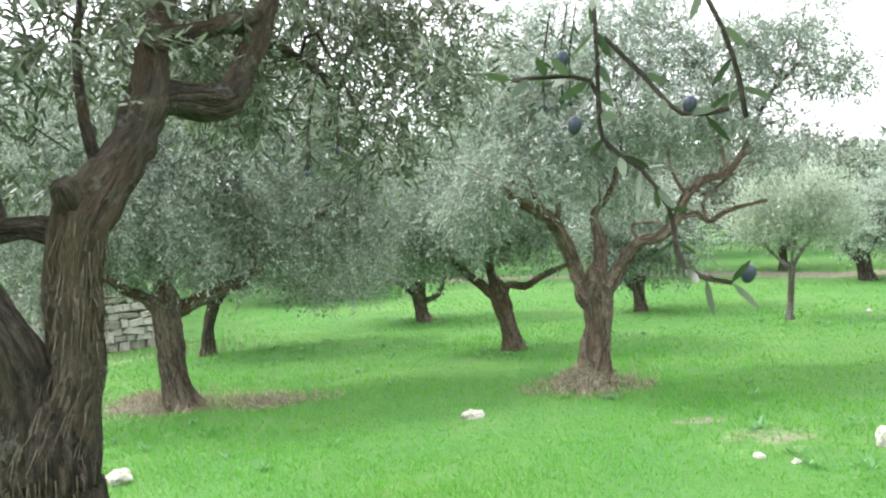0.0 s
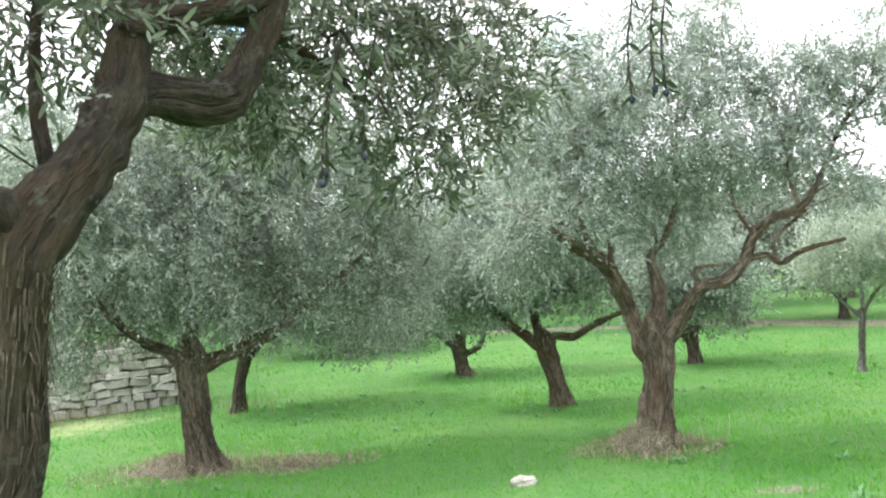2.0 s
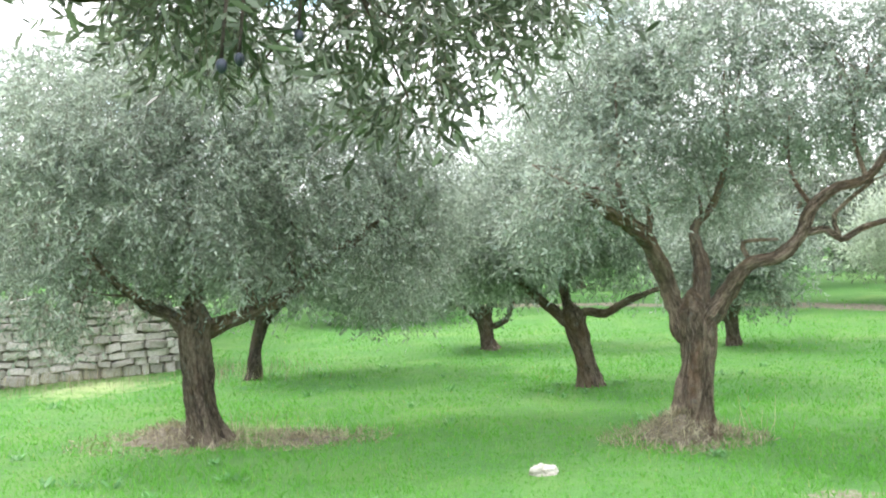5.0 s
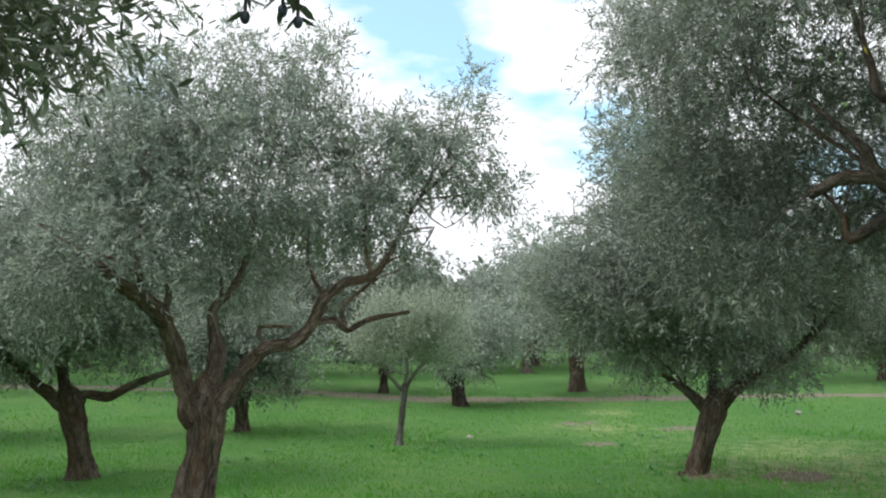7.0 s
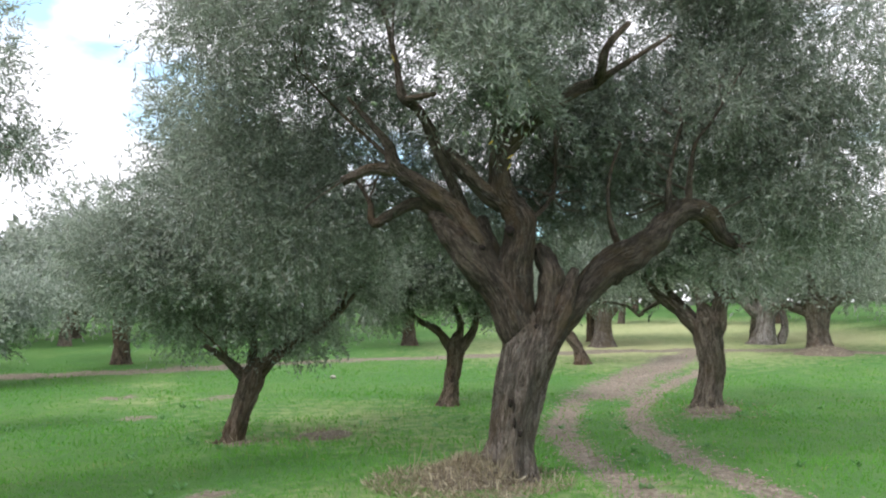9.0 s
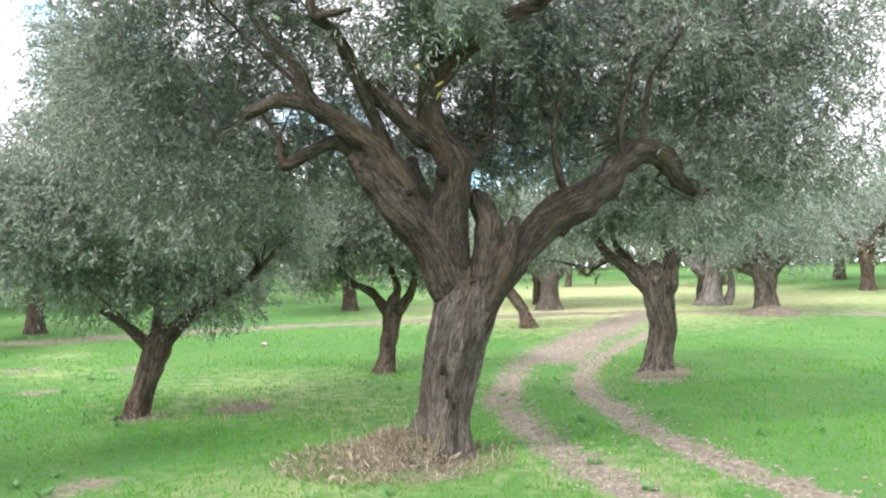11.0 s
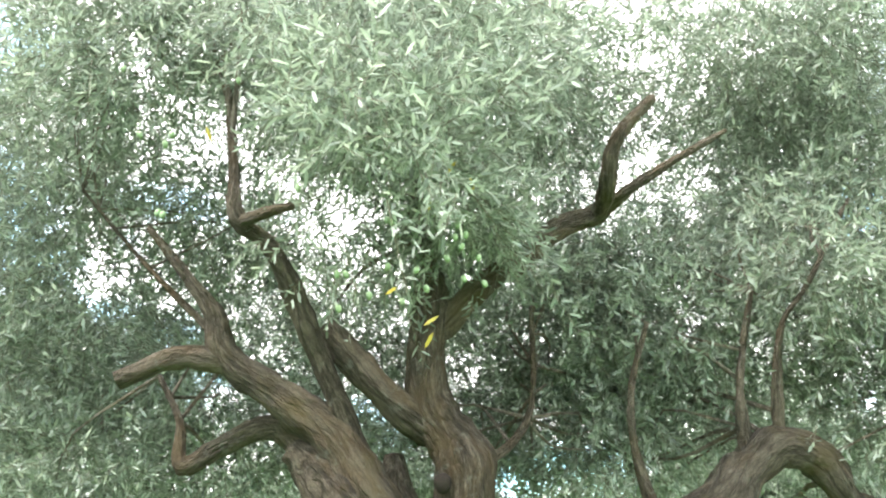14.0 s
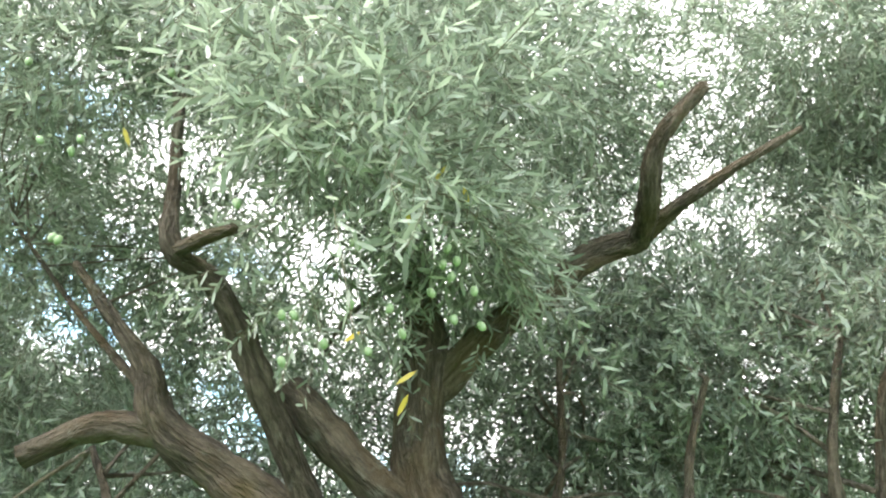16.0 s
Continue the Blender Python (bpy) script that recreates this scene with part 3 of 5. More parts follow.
# ---- the trees: places, trunks, limbs and crowns (metres, from each tree's foot) ----
BIG = dict(base=(6.90, 4.68, 0.00),
    trunk=[(0.03, -0.04, -0.01, 0.283), (0.04, -0.09, 0.36, 0.225), (0.07, -0.15, 0.70, 0.227), (0.10, -0.21, 1.03, 0.24), (0.14, -0.25, 1.24, 0.245)],
    limbs=[
        [(0.11, -0.17, 1.20, 0.184), (0.09, -0.16, 1.49, 0.165), (0.06, -0.14, 1.79, 0.178), (0.04, -0.17, 2.06, 0.17), (0.02, -0.23, 2.27, 0.165), (-0.01, -0.21, 2.46, 0.15), (-0.09, -0.11, 2.66, 0.112), (-0.11, -0.09, 2.89, 0.108), (-0.12, -0.12, 3.18, 0.101), (-0.12, -0.10, 3.41, 0.07), (-0.11, -0.01, 3.80, 0.0435), (-0.04, 0.07, 4.43, 0.0244)],
        [(0.07, -0.18, 1.33, 0.145), (-0.03, -0.06, 1.70, 0.176), (-0.20, 0.14, 2.07, 0.186), (-0.34, 0.31, 2.33, 0.159), (-0.45, 0.44, 2.48, 0.0831)],
        [(-0.22, 0.10, 2.18, 0.144), (-0.41, 0.26, 2.51, 0.109), (-0.56, 0.44, 2.69, 0.093), (-0.74, 0.65, 2.87, 0.0775), (-0.83, 0.69, 3.09, 0.0513), (-0.94, 0.79, 3.26, 0.0291), (-1.05, 0.98, 3.52, 0.0182)],
        [(-0.33, 0.32, 2.34, 0.0989), (-0.43, 0.57, 2.58, 0.0651), (-0.53, 0.78, 2.52, 0.0575), (-0.63, 0.99, 2.40, 0.0459), (-0.63, 1.05, 2.63, 0.0232), (-0.63, 1.25, 2.89, 0.0158)],
        [(-0.74, 0.65, 2.85, 0.0589), (-0.88, 0.84, 2.87, 0.0549), (-1.03, 1.06, 2.75, 0.0435)],
        [(-0.08, -0.09, 2.56, 0.0846), (-0.24, 0.01, 2.67, 0.0796), (-0.37, 0.13, 2.84, 0.0788), (-0.49, 0.27, 3.03, 0.0673)],
        [(0.16, -0.28, 1.03, 0.122), (0.20, -0.40, 1.40, 0.146), (0.21, -0.45, 1.71, 0.143), (0.23, -0.44, 1.94, 0.124), (0.23, -0.35, 2.11, 0.0942), (0.22, -0.30, 2.18, 0.0513)],
        [(0.14, -0.35, 1.06, 0.0985), (0.20, -0.54, 1.51, 0.122), (0.27, -0.61, 1.79, 0.0846), (0.34, -0.65, 1.95, 0.0428)],
        [(0.17, -0.22, 0.85, 0.092), (0.22, -0.34, 1.15, 0.119), (0.30, -0.48, 1.42, 0.136), (0.44, -0.65, 1.68, 0.145), (0.60, -0.83, 1.94, 0.152), (0.78, -1.03, 2.08, 0.162), (0.94, -1.20, 2.23, 0.14), (1.11, -1.36, 2.46, 0.117), (1.25, -1.50, 2.57, 0.115), (1.39, -1.67, 2.49, 0.107), (1.52, -1.77, 2.30, 0.0776), (1.69, -1.86, 2.20, 0.0351)],
        [(0.70, -0.95, 2.04, 0.121), (0.66, -0.93, 1.90, 0.104), (0.64, -0.91, 1.81, 0.0518)],
        [(0.13, -0.15, 1.30, 0.162), (0.06, -0.04, 1.68, 0.162), (-0.02, 0.03, 2.00, 0.141), (-0.08, 0.09, 2.24, 0.103), (-0.09, 0.11, 2.46, 0.0501)],
        [(-0.08, -0.16, 3.08, 0.0736), (0.02, -0.38, 3.33, 0.0648), (0.10, -0.55, 3.44, 0.0648), (0.17, -0.72, 3.61, 0.0618), (0.27, -0.92, 3.69, 0.0589), (0.05, -1.06, 3.75, 0.0442), (-0.07, -1.15, 3.89, 0.0383), (-0.08, -1.36, 4.07, 0.0265)],
        [(0.27, -0.92, 3.67, 0.0383), (0.21, -1.13, 3.76, 0.0324), (0.25, -1.38, 3.89, 0.0236), (0.38, -1.61, 4.05, 0.0147)],
        [(-0.25, 0.18, 2.41, 0.0648), (-0.48, 0.22, 2.74, 0.0589), (-0.74, 0.27, 3.15, 0.053), (-0.89, 0.32, 3.35, 0.0442), (-1.03, 0.39, 3.44, 0.0442), (-1.03, 0.46, 3.75, 0.0294), (-0.96, 0.63, 4.28, 0.0177)],
        [(-1.02, 0.38, 3.42, 0.0294), (-1.05, 0.19, 3.41, 0.0265), (-1.03, 0.06, 3.42, 0.0206)],
        [(1.10, -1.35, 2.46, 0.0442), (1.06, -1.38, 2.90, 0.0236), (1.13, -1.50, 3.42, 0.0162)],
        [(0.76, -0.98, 2.02, 0.0442), (0.65, -0.89, 2.50, 0.0236), (0.65, -0.90, 2.84, 0.0206), (0.71, -1.00, 3.19, 0.0147)],
        [(0.11, -0.18, 2.35, 0.0353), (0.55, -0.34, 2.71, 0.0206), (0.67, -0.34, 3.39, 0.0177)],
        [(1.25, -1.50, 2.58, 0.0383), (1.09, -1.62, 3.14, 0.0206), (1.09, -1.81, 3.40, 0.0147), (1.13, -2.09, 3.86, 0.0103)],
        [(-0.73, 0.63, 2.90, 0.0236), (-0.90, 1.12, 3.38, 0.0132), (-1.06, 1.58, 3.89, 0.00883)],
    ],
    crown=[
        (-0.20, -0.29, 3.64, 0.3, 0.3, 0.3),
        (-0.82, -0.38, 3.58, 0.701, 0.6, 0.526),
        (-0.62, -0.14, 4.49, 1.05, 0.8, 0.526),
        (-1.00, -0.09, 3.18, 0.386, 0.35, 0.245),
        (-0.59, -0.66, 3.27, 0.386, 0.35, 0.28),
        (-1.20, 1.15, 4.54, 0.5, 0.5, 0.4),
        (-1.48, 1.45, 5.09, 0.5, 0.5, 0.4),
        (-0.92, 0.80, 4.90, 0.45, 0.5, 0.4),
        (1.80, -1.91, 5.24, 0.6, 0.6, 0.5),
        (1.35, -1.86, 3.61, 0.5, 0.5, 0.4),
        (-0.07, 1.29, 4.02, 0.771, 0.5, 0.421),
        (-0.43, 2.28, 3.71, 0.911, 0.7, 0.806),
        (-0.36, 2.15, 2.34, 0.701, 0.6, 0.631),
        (-0.91, 2.29, 4.50, 1.05, 1, 0.911),
        (0.74, -0.08, 5.33, 1.47, 1, 0.911),
        (1.47, -0.90, 3.48, 0.701, 0.6, 0.631),
        (2.19, -1.91, 3.92, 1.05, 0.9, 0.911),
        (2.36, -2.19, 2.81, 0.911, 0.8, 0.736),
        (2.23, -2.74, 4.16, 0.981, 1.1, 1.05),
        (1.30, -0.22, 3.51, 0.806, 0.6, 0.596),
        (-0.12, 0.79, 5.63, 1.47, 1.2, 0.841),
        (1.59, -1.87, 5.53, 1.47, 1.1, 0.911),
        (0.92, 0.61, 2.56, 0.596, 0.5, 0.386),
        (2.25, -2.78, 2.95, 0.701, 0.8, 0.876),
        (1.41, -0.59, 2.67, 0.456, 0.4, 0.351),
        (0.06, 1.66, 3.02, 0.561, 0.4, 0.386),
        (0.69, 1.19, 3.18, 0.631, 0.5, 0.491),
        (1.56, -0.08, 2.95, 0.666, 0.6, 0.421),
        (1.88, -0.81, 2.77, 0.526, 0.5, 0.386),
        (1.33, 0.31, 3.29, 0.596, 0.6, 0.526),
        (0.32, 1.61, 2.58, 0.561, 0.4, 0.351),
        (0.82, 0.96, 2.63, 0.456, 0.4, 0.315),
        (1.53, -0.61, 3.51, 0.631, 0.6, 0.561),
        (-0.89, 2.66, 3.09, 0.561, 0.6, 0.771),
        (1.83, -1.88, 2.04, 0.561, 0.5, 0.21),
        (2.26, -1.05, 4.73, 0.841, 0.6, 0.631),
        (2.76, -1.87, 5.27, 0.911, 0.6, 0.631),
        (0.51, 1.87, 3.93, 0.771, 0.5, 0.526),
        (0.07, 2.60, 3.31, 0.631, 0.5, 0.456),
        (1.27, 0.80, 3.96, 0.701, 0.5, 0.456),
        (2.45, -1.37, 3.38, 0.701, 0.5, 0.491),
        (0.77, 1.25, 5.22, 0.911, 0.6, 0.491),
        (1.43, 0.14, 2.49, 0.491, 0.5, 0.315),
        (2.03, -0.66, 3.25, 0.561, 0.5, 0.421),
        (1.92, -0.29, 3.94, 0.596, 0.5, 0.421),
        (1.32, 0.53, 2.84, 0.421, 0.4, 0.315),
        (0.75, 1.47, 2.82, 0.491, 0.4, 0.28),
        (1.50, 0.02, 4.63, 0.561, 0.5, 0.386),
        (1.58, -0.29, 5.26, 0.631, 0.5, 0.421),
        (1.30, 0.16, 4.08, 0.421, 0.4, 0.315),
        (2.68, -1.55, 4.34, 0.561, 0.5, 0.421),
        (1.57, -0.68, 4.13, 0.526, 0.4, 0.386),
        (0.53, 0.86, 3.41, 0.456, 0.4, 0.386),
        (-0.57, 3.09, 5.11, 0.701, 0.5, 0.526),
    ])

FORKED = dict(base=(1.42, 8.48, 0.00),
    trunk=[(0.10, -0.02, -0.03, 0.23), (0.12, -0.02, 0.19, 0.164), (0.14, -0.03, 0.48, 0.148), (0.17, -0.03, 0.82, 0.152), (0.16, -0.03, 1.01, 0.172)],
    limbs=[
        [(0.05, -0.01, 0.91, 0.0943), (-0.02, 0.00, 1.26, 0.0806), (-0.16, -0.17, 1.60, 0.0806), (-0.33, -0.34, 1.81, 0.0736), (-0.58, -0.60, 1.95, 0.0561), (-0.79, -0.76, 2.09, 0.035), (-0.92, -0.74, 2.20, 0.0157)],
        [(-0.31, -0.35, 1.81, 0.0385), (-0.47, -0.42, 2.06, 0.0316), (-0.47, -0.42, 2.48, 0.014), (-0.45, -0.32, 3.08, 0.00877)],
        [(0.17, -0.03, 0.96, 0.102), (0.27, 0.05, 1.46, 0.0736), (0.24, 0.16, 1.82, 0.0455), (0.43, 0.22, 2.03, 0.035), (0.56, 0.20, 2.41, 0.0245), (0.61, 0.19, 2.90, 0.014)],
        [(0.21, -0.04, 0.96, 0.105), (0.44, -0.09, 1.26, 0.0806), (0.59, -0.22, 1.47, 0.0595), (0.82, -0.36, 1.55, 0.0631), (0.97, -0.39, 1.70, 0.0561), (1.06, -0.41, 1.90, 0.049), (1.23, -0.44, 2.06, 0.0455), (1.48, -0.49, 2.13, 0.0385), (1.70, -0.43, 2.38, 0.028), (1.99, -0.39, 2.88, 0.0175), (2.38, -0.46, 3.27, 0.0105)],
        [(0.98, -0.39, 1.71, 0.035), (1.17, -0.43, 1.74, 0.0298), (1.27, -0.45, 1.65, 0.028), (1.47, -0.49, 1.75, 0.0245), (1.82, -0.56, 1.82, 0.0175)],
        [(1.25, -0.45, 1.71, 0.021), (1.23, -0.44, 1.85, 0.0193), (1.42, -0.48, 2.03, 0.0157), (1.53, -0.50, 2.11, 0.0123)],
        [(0.61, -0.22, 1.50, 0.0245), (0.56, -0.21, 1.67, 0.0193), (0.80, -0.36, 1.68, 0.014)],
        [(-0.05, 0.01, 1.26, 0.0455), (-0.15, 0.33, 1.66, 0.035), (-0.11, 0.43, 2.09, 0.0245), (-0.45, 0.60, 2.91, 0.0157)],
        [(1.48, -0.49, 2.13, 0.021), (1.45, -0.38, 2.53, 0.0157), (1.57, -0.30, 3.03, 0.0105)],
        [(1.07, -0.41, 1.93, 0.021), (0.99, -0.19, 2.28, 0.014), (1.05, -0.10, 2.82, 0.00877)],
    ],
    crown=[
        (-0.24, 0.25, 2.86, 0.763, 0.9, 0.661),
        (0.45, 0.22, 3.06, 0.865, 1, 0.712),
        (-0.74, -0.37, 2.29, 0.559, 0.6, 0.458),
        (1.22, -0.03, 2.90, 0.61, 0.8, 0.509),
        (1.04, 0.10, 3.58, 0.559, 0.6, 0.458),
        (-0.04, 0.21, 3.56, 0.509, 0.6, 0.483),
        (-0.75, 0.25, 3.19, 0.61, 0.8, 0.559),
        (1.66, -0.22, 2.73, 0.407, 0.5, 0.305),
        (2.27, -0.34, 3.29, 0.509, 0.5, 0.356),
        (2.76, -0.44, 3.03, 0.356, 0.4, 0.203),
        (2.44, -0.37, 3.69, 0.305, 0.4, 0.28),
        (0.53, 0.51, 2.22, 0.559, 0.5, 0.356),
        (0.66, 0.18, 4.01, 0.356, 0.4, 0.356),
        (-0.46, 0.29, 3.92, 0.305, 0.4, 0.305),
        (-1.10, -0.09, 2.02, 0.356, 0.5, 0.458),
        (1.07, 0.10, 4.20, 0.203, 0.3, 0.229),
        (1.98, -0.39, 2.29, 0.254, 0.3, 0.153),
        (1.65, -0.12, 3.35, 0.356, 0.5, 0.356),
        (0.39, 0.23, 4.39, 0.153, 0.2, 0.305),
        (-0.05, 0.21, 4.27, 0.127, 0.2, 0.28),
        (1.26, 0.06, 4.44, 0.112, 0.2, 0.254),
        (2.57, -0.40, 4.09, 0.112, 0.2, 0.254),
        (1.89, -0.27, 3.61, 0.203, 0.3, 0.254),
    ])

LEANING = dict(base=(-3.01, 8.94, 0.00),
    trunk=[(-0.01, -0.00, -0.08, 0.22), (-0.07, -0.02, 0.25, 0.163), (-0.10, -0.04, 0.67, 0.152), (-0.12, -0.04, 1.03, 0.168), (-0.12, -0.04, 1.18, 0.173)],
    limbs=[
        [(-0.19, -0.07, 1.10, 0.0861), (-0.31, -0.11, 1.26, 0.0658), (-0.46, -0.27, 1.36, 0.0557), (-0.64, -0.55, 1.60, 0.0354), (-0.84, -0.73, 1.88, 0.0203)],
        [(-0.12, -0.04, 1.12, 0.101), (-0.16, 0.16, 1.45, 0.0759), (-0.23, 0.24, 1.89, 0.0506), (-0.29, 0.21, 2.52, 0.0304), (-0.36, 0.19, 3.23, 0.0177)],
        [(-0.04, -0.01, 1.08, 0.101), (0.16, 0.06, 1.16, 0.0861), (0.46, 0.16, 1.28, 0.0759), (0.72, 0.26, 1.39, 0.0658), (1.04, 0.48, 1.65, 0.0506), (1.58, 0.78, 2.10, 0.0304), (2.02, 1.05, 2.51, 0.0177)],
        [(0.46, 0.16, 1.28, 0.0456), (0.37, -0.08, 1.59, 0.0354), (0.18, -0.25, 1.58, 0.0253)],
        [(0.75, 0.27, 1.40, 0.0354), (1.17, 0.21, 1.76, 0.0304), (1.42, 0.19, 1.91, 0.0203)],
    ],
    crown=[
        (-0.75, 0.84, 4.03, 0.85, 0.85, 0.6),
        (0.31, 0.99, 4.05, 0.8, 0.8, 0.6),
        (1.32, 0.99, 3.34, 0.6, 0.6, 0.5),
        (-1.94, 0.71, 3.84, 0.8, 0.8, 0.6),
        (-0.19, -0.07, 2.43, 1.21, 1.2, 0.904),
        (-1.02, -0.58, 2.19, 0.784, 0.9, 0.784),
        (0.83, 0.41, 2.59, 1.02, 1.1, 0.844),
        (1.59, 0.79, 2.22, 0.784, 0.9, 0.663),
        (0.04, 0.23, 3.30, 1.08, 1.1, 0.723),
        (-0.72, -0.26, 3.03, 0.904, 1, 0.784),
        (1.17, 0.63, 3.39, 0.844, 0.9, 0.603),
        (1.88, 1.00, 2.90, 0.663, 0.8, 0.663),
        (-0.98, -0.78, 1.49, 0.542, 0.5, 0.422),
        (0.67, 0.03, 1.86, 0.784, 0.8, 0.482),
        (-0.51, 0.24, 1.79, 0.904, 0.8, 0.362),
        (1.84, 0.77, 1.58, 0.542, 0.6, 0.482),
        (-1.41, -0.51, 2.96, 0.603, 0.8, 0.663),
        (2.22, 1.12, 2.05, 0.362, 0.5, 0.482),
    ])

SPREADING = dict(base=(0.93, 11.69, 0.01),
    trunk=[(0.01, -0.00, -0.03, 0.19), (-0.04, 0.00, 0.28, 0.133), (-0.09, 0.01, 0.55, 0.127), (-0.17, 0.01, 0.89, 0.146)],
    limbs=[
        [(-0.22, 0.02, 0.83, 0.0857), (-0.41, 0.03, 1.00, 0.0796), (-0.61, 0.05, 1.17, 0.0612), (-0.84, 0.07, 1.41, 0.0367)],
        [(-0.17, 0.01, 0.86, 0.0918), (-0.25, 0.22, 1.24, 0.0673), (-0.22, 0.32, 1.73, 0.0429)],
        [(-0.10, 0.01, 0.86, 0.0796), (-0.01, 0.00, 0.97, 0.0673), (0.22, -0.12, 0.94, 0.0551), (0.51, -0.24, 1.10, 0.049), (0.88, -0.28, 1.23, 0.0306)],
    ],
    crown=[
        (-0.23, 0.22, 2.16, 0.875, 1, 0.656),
        (-0.96, 0.08, 2.00, 0.802, 0.9, 0.583),
        (0.49, 0.26, 2.17, 0.729, 0.9, 0.656),
        (-0.38, 0.33, 2.89, 0.948, 1.1, 0.656),
        (-1.18, 0.30, 2.71, 0.729, 0.8, 0.583),
        (0.41, 0.17, 1.66, 0.656, 0.7, 0.364),
        (-0.75, 0.37, 1.59, 0.802, 0.8, 0.292),
        (-1.46, 0.13, 1.72, 0.51, 0.6, 0.437),
    ])

TWISTED = dict(base=(-0.50, 16.35, 0.13),
    trunk=[(0.03, 0.00, -0.15, 0.202), (-0.02, -0.00, 0.18, 0.129), (-0.06, -0.00, 0.56, 0.156)],
    limbs=[
        [(-0.10, -0.00, 0.52, 0.0799), (-0.33, -0.01, 0.74, 0.0621), (-0.69, -0.03, 1.05, 0.0399)],
        [(-0.01, -0.00, 0.51, 0.0799), (0.06, 0.20, 0.94, 0.0577), (-0.01, 0.30, 1.43, 0.0355)],
        [(0.04, 0.00, 0.42, 0.071), (0.35, 0.01, 0.53, 0.0532), (0.52, 0.02, 0.94, 0.0355)],
    ],
    crown=[
        (-0.36, -0.01, 1.53, 0.845, 0.845, 0.634),
        (0.36, 0.01, 1.53, 0.845, 0.845, 0.634),
        (-0.02, -0.00, 2.11, 0.951, 0.951, 0.739),
        (-0.88, -0.03, 1.34, 0.634, 0.634, 0.528),
        (0.52, 0.02, 2.32, 0.739, 0.739, 0.634),
    ])

SLENDER = dict(base=(-4.10, 13.50, 0.05),
    trunk=[(-0.00, -0.00, 0.00, 0.138), (0.06, 0.02, 0.48, 0.0974), (0.18, 0.06, 0.93, 0.106)],
    limbs=[
        [(0.18, 0.06, 0.88, 0.0862), (0.44, 0.14, 1.14, 0.0705), (0.96, 0.30, 1.51, 0.0392)],
        [(0.16, 0.05, 0.93, 0.0705), (0.05, 0.02, 1.31, 0.047), (-0.17, -0.05, 1.80, 0.0313)],
    ],
    crown=[
        (0.37, 0.12, 1.85, 1.03, 1.03, 0.653),
        (1.27, 0.40, 2.04, 1.03, 1.03, 0.746),
        (-0.32, -0.10, 2.19, 0.933, 0.933, 0.746),
        (1.74, 0.55, 1.35, 0.56, 0.56, 0.56),
    ])

FLARED = dict(base=(3.68, 15.30, 0.11),
    trunk=[(0.03, -0.01, -0.02, 0.15), (0.01, -0.00, 0.25, 0.106), (-0.00, 0.00, 0.55, 0.115)],
    limbs=[
        [(-0.07, 0.02, 0.45, 0.0682), (-0.31, 0.08, 0.75, 0.0511), (-0.60, 0.16, 0.95, 0.0341)],
        [(0.03, -0.01, 0.50, 0.0682), (0.27, -0.07, 0.94, 0.0511), (0.56, -0.15, 1.14, 0.0341)],
    ],
    crown=[
        (-0.22, 0.06, 1.24, 0.812, 0.812, 0.507),
        (0.56, -0.15, 1.34, 0.812, 0.812, 0.558),
        (0.17, -0.04, 1.84, 1.01, 1.01, 0.609),
        (-0.61, 0.16, 1.64, 0.609, 0.609, 0.609),
    ])

SAPLING = dict(base=(5.40, 12.70, 0.05),
    trunk=[(-0.00, 0.00, -0.16, 0.0768), (0.04, -0.02, 0.28, 0.0499), (0.10, -0.05, 0.88, 0.0499)],
    limbs=[
        [(0.10, -0.05, 0.79, 0.0334), (-0.12, 0.06, 1.05, 0.026), (-0.31, 0.15, 1.31, 0.0148)],
        [(0.10, -0.05, 0.84, 0.0334), (0.27, -0.13, 1.14, 0.026), (0.55, -0.26, 1.40, 0.0148)],
        [(0.10, -0.05, 0.88, 0.0297), (0.13, -0.06, 1.31, 0.0222), (0.16, -0.08, 1.75, 0.0111)],
    ],
    crown=[
        (0.16, -0.08, 1.5, 0.6, 0.6, 0.36),
        (-0.36, 0.17, 1.5, 0.42, 0.42, 0.34),
        (0.66, -0.32, 1.45, 0.46, 0.46, 0.32),
        (0.2, -0.1, 1.85, 0.55, 0.55, 0.36),
        (-0.2, 0.1, 1.85, 0.3, 0.3, 0.36),
        (0.6, -0.3, 1.85, 0.3, 0.3, 0.32),
    ])

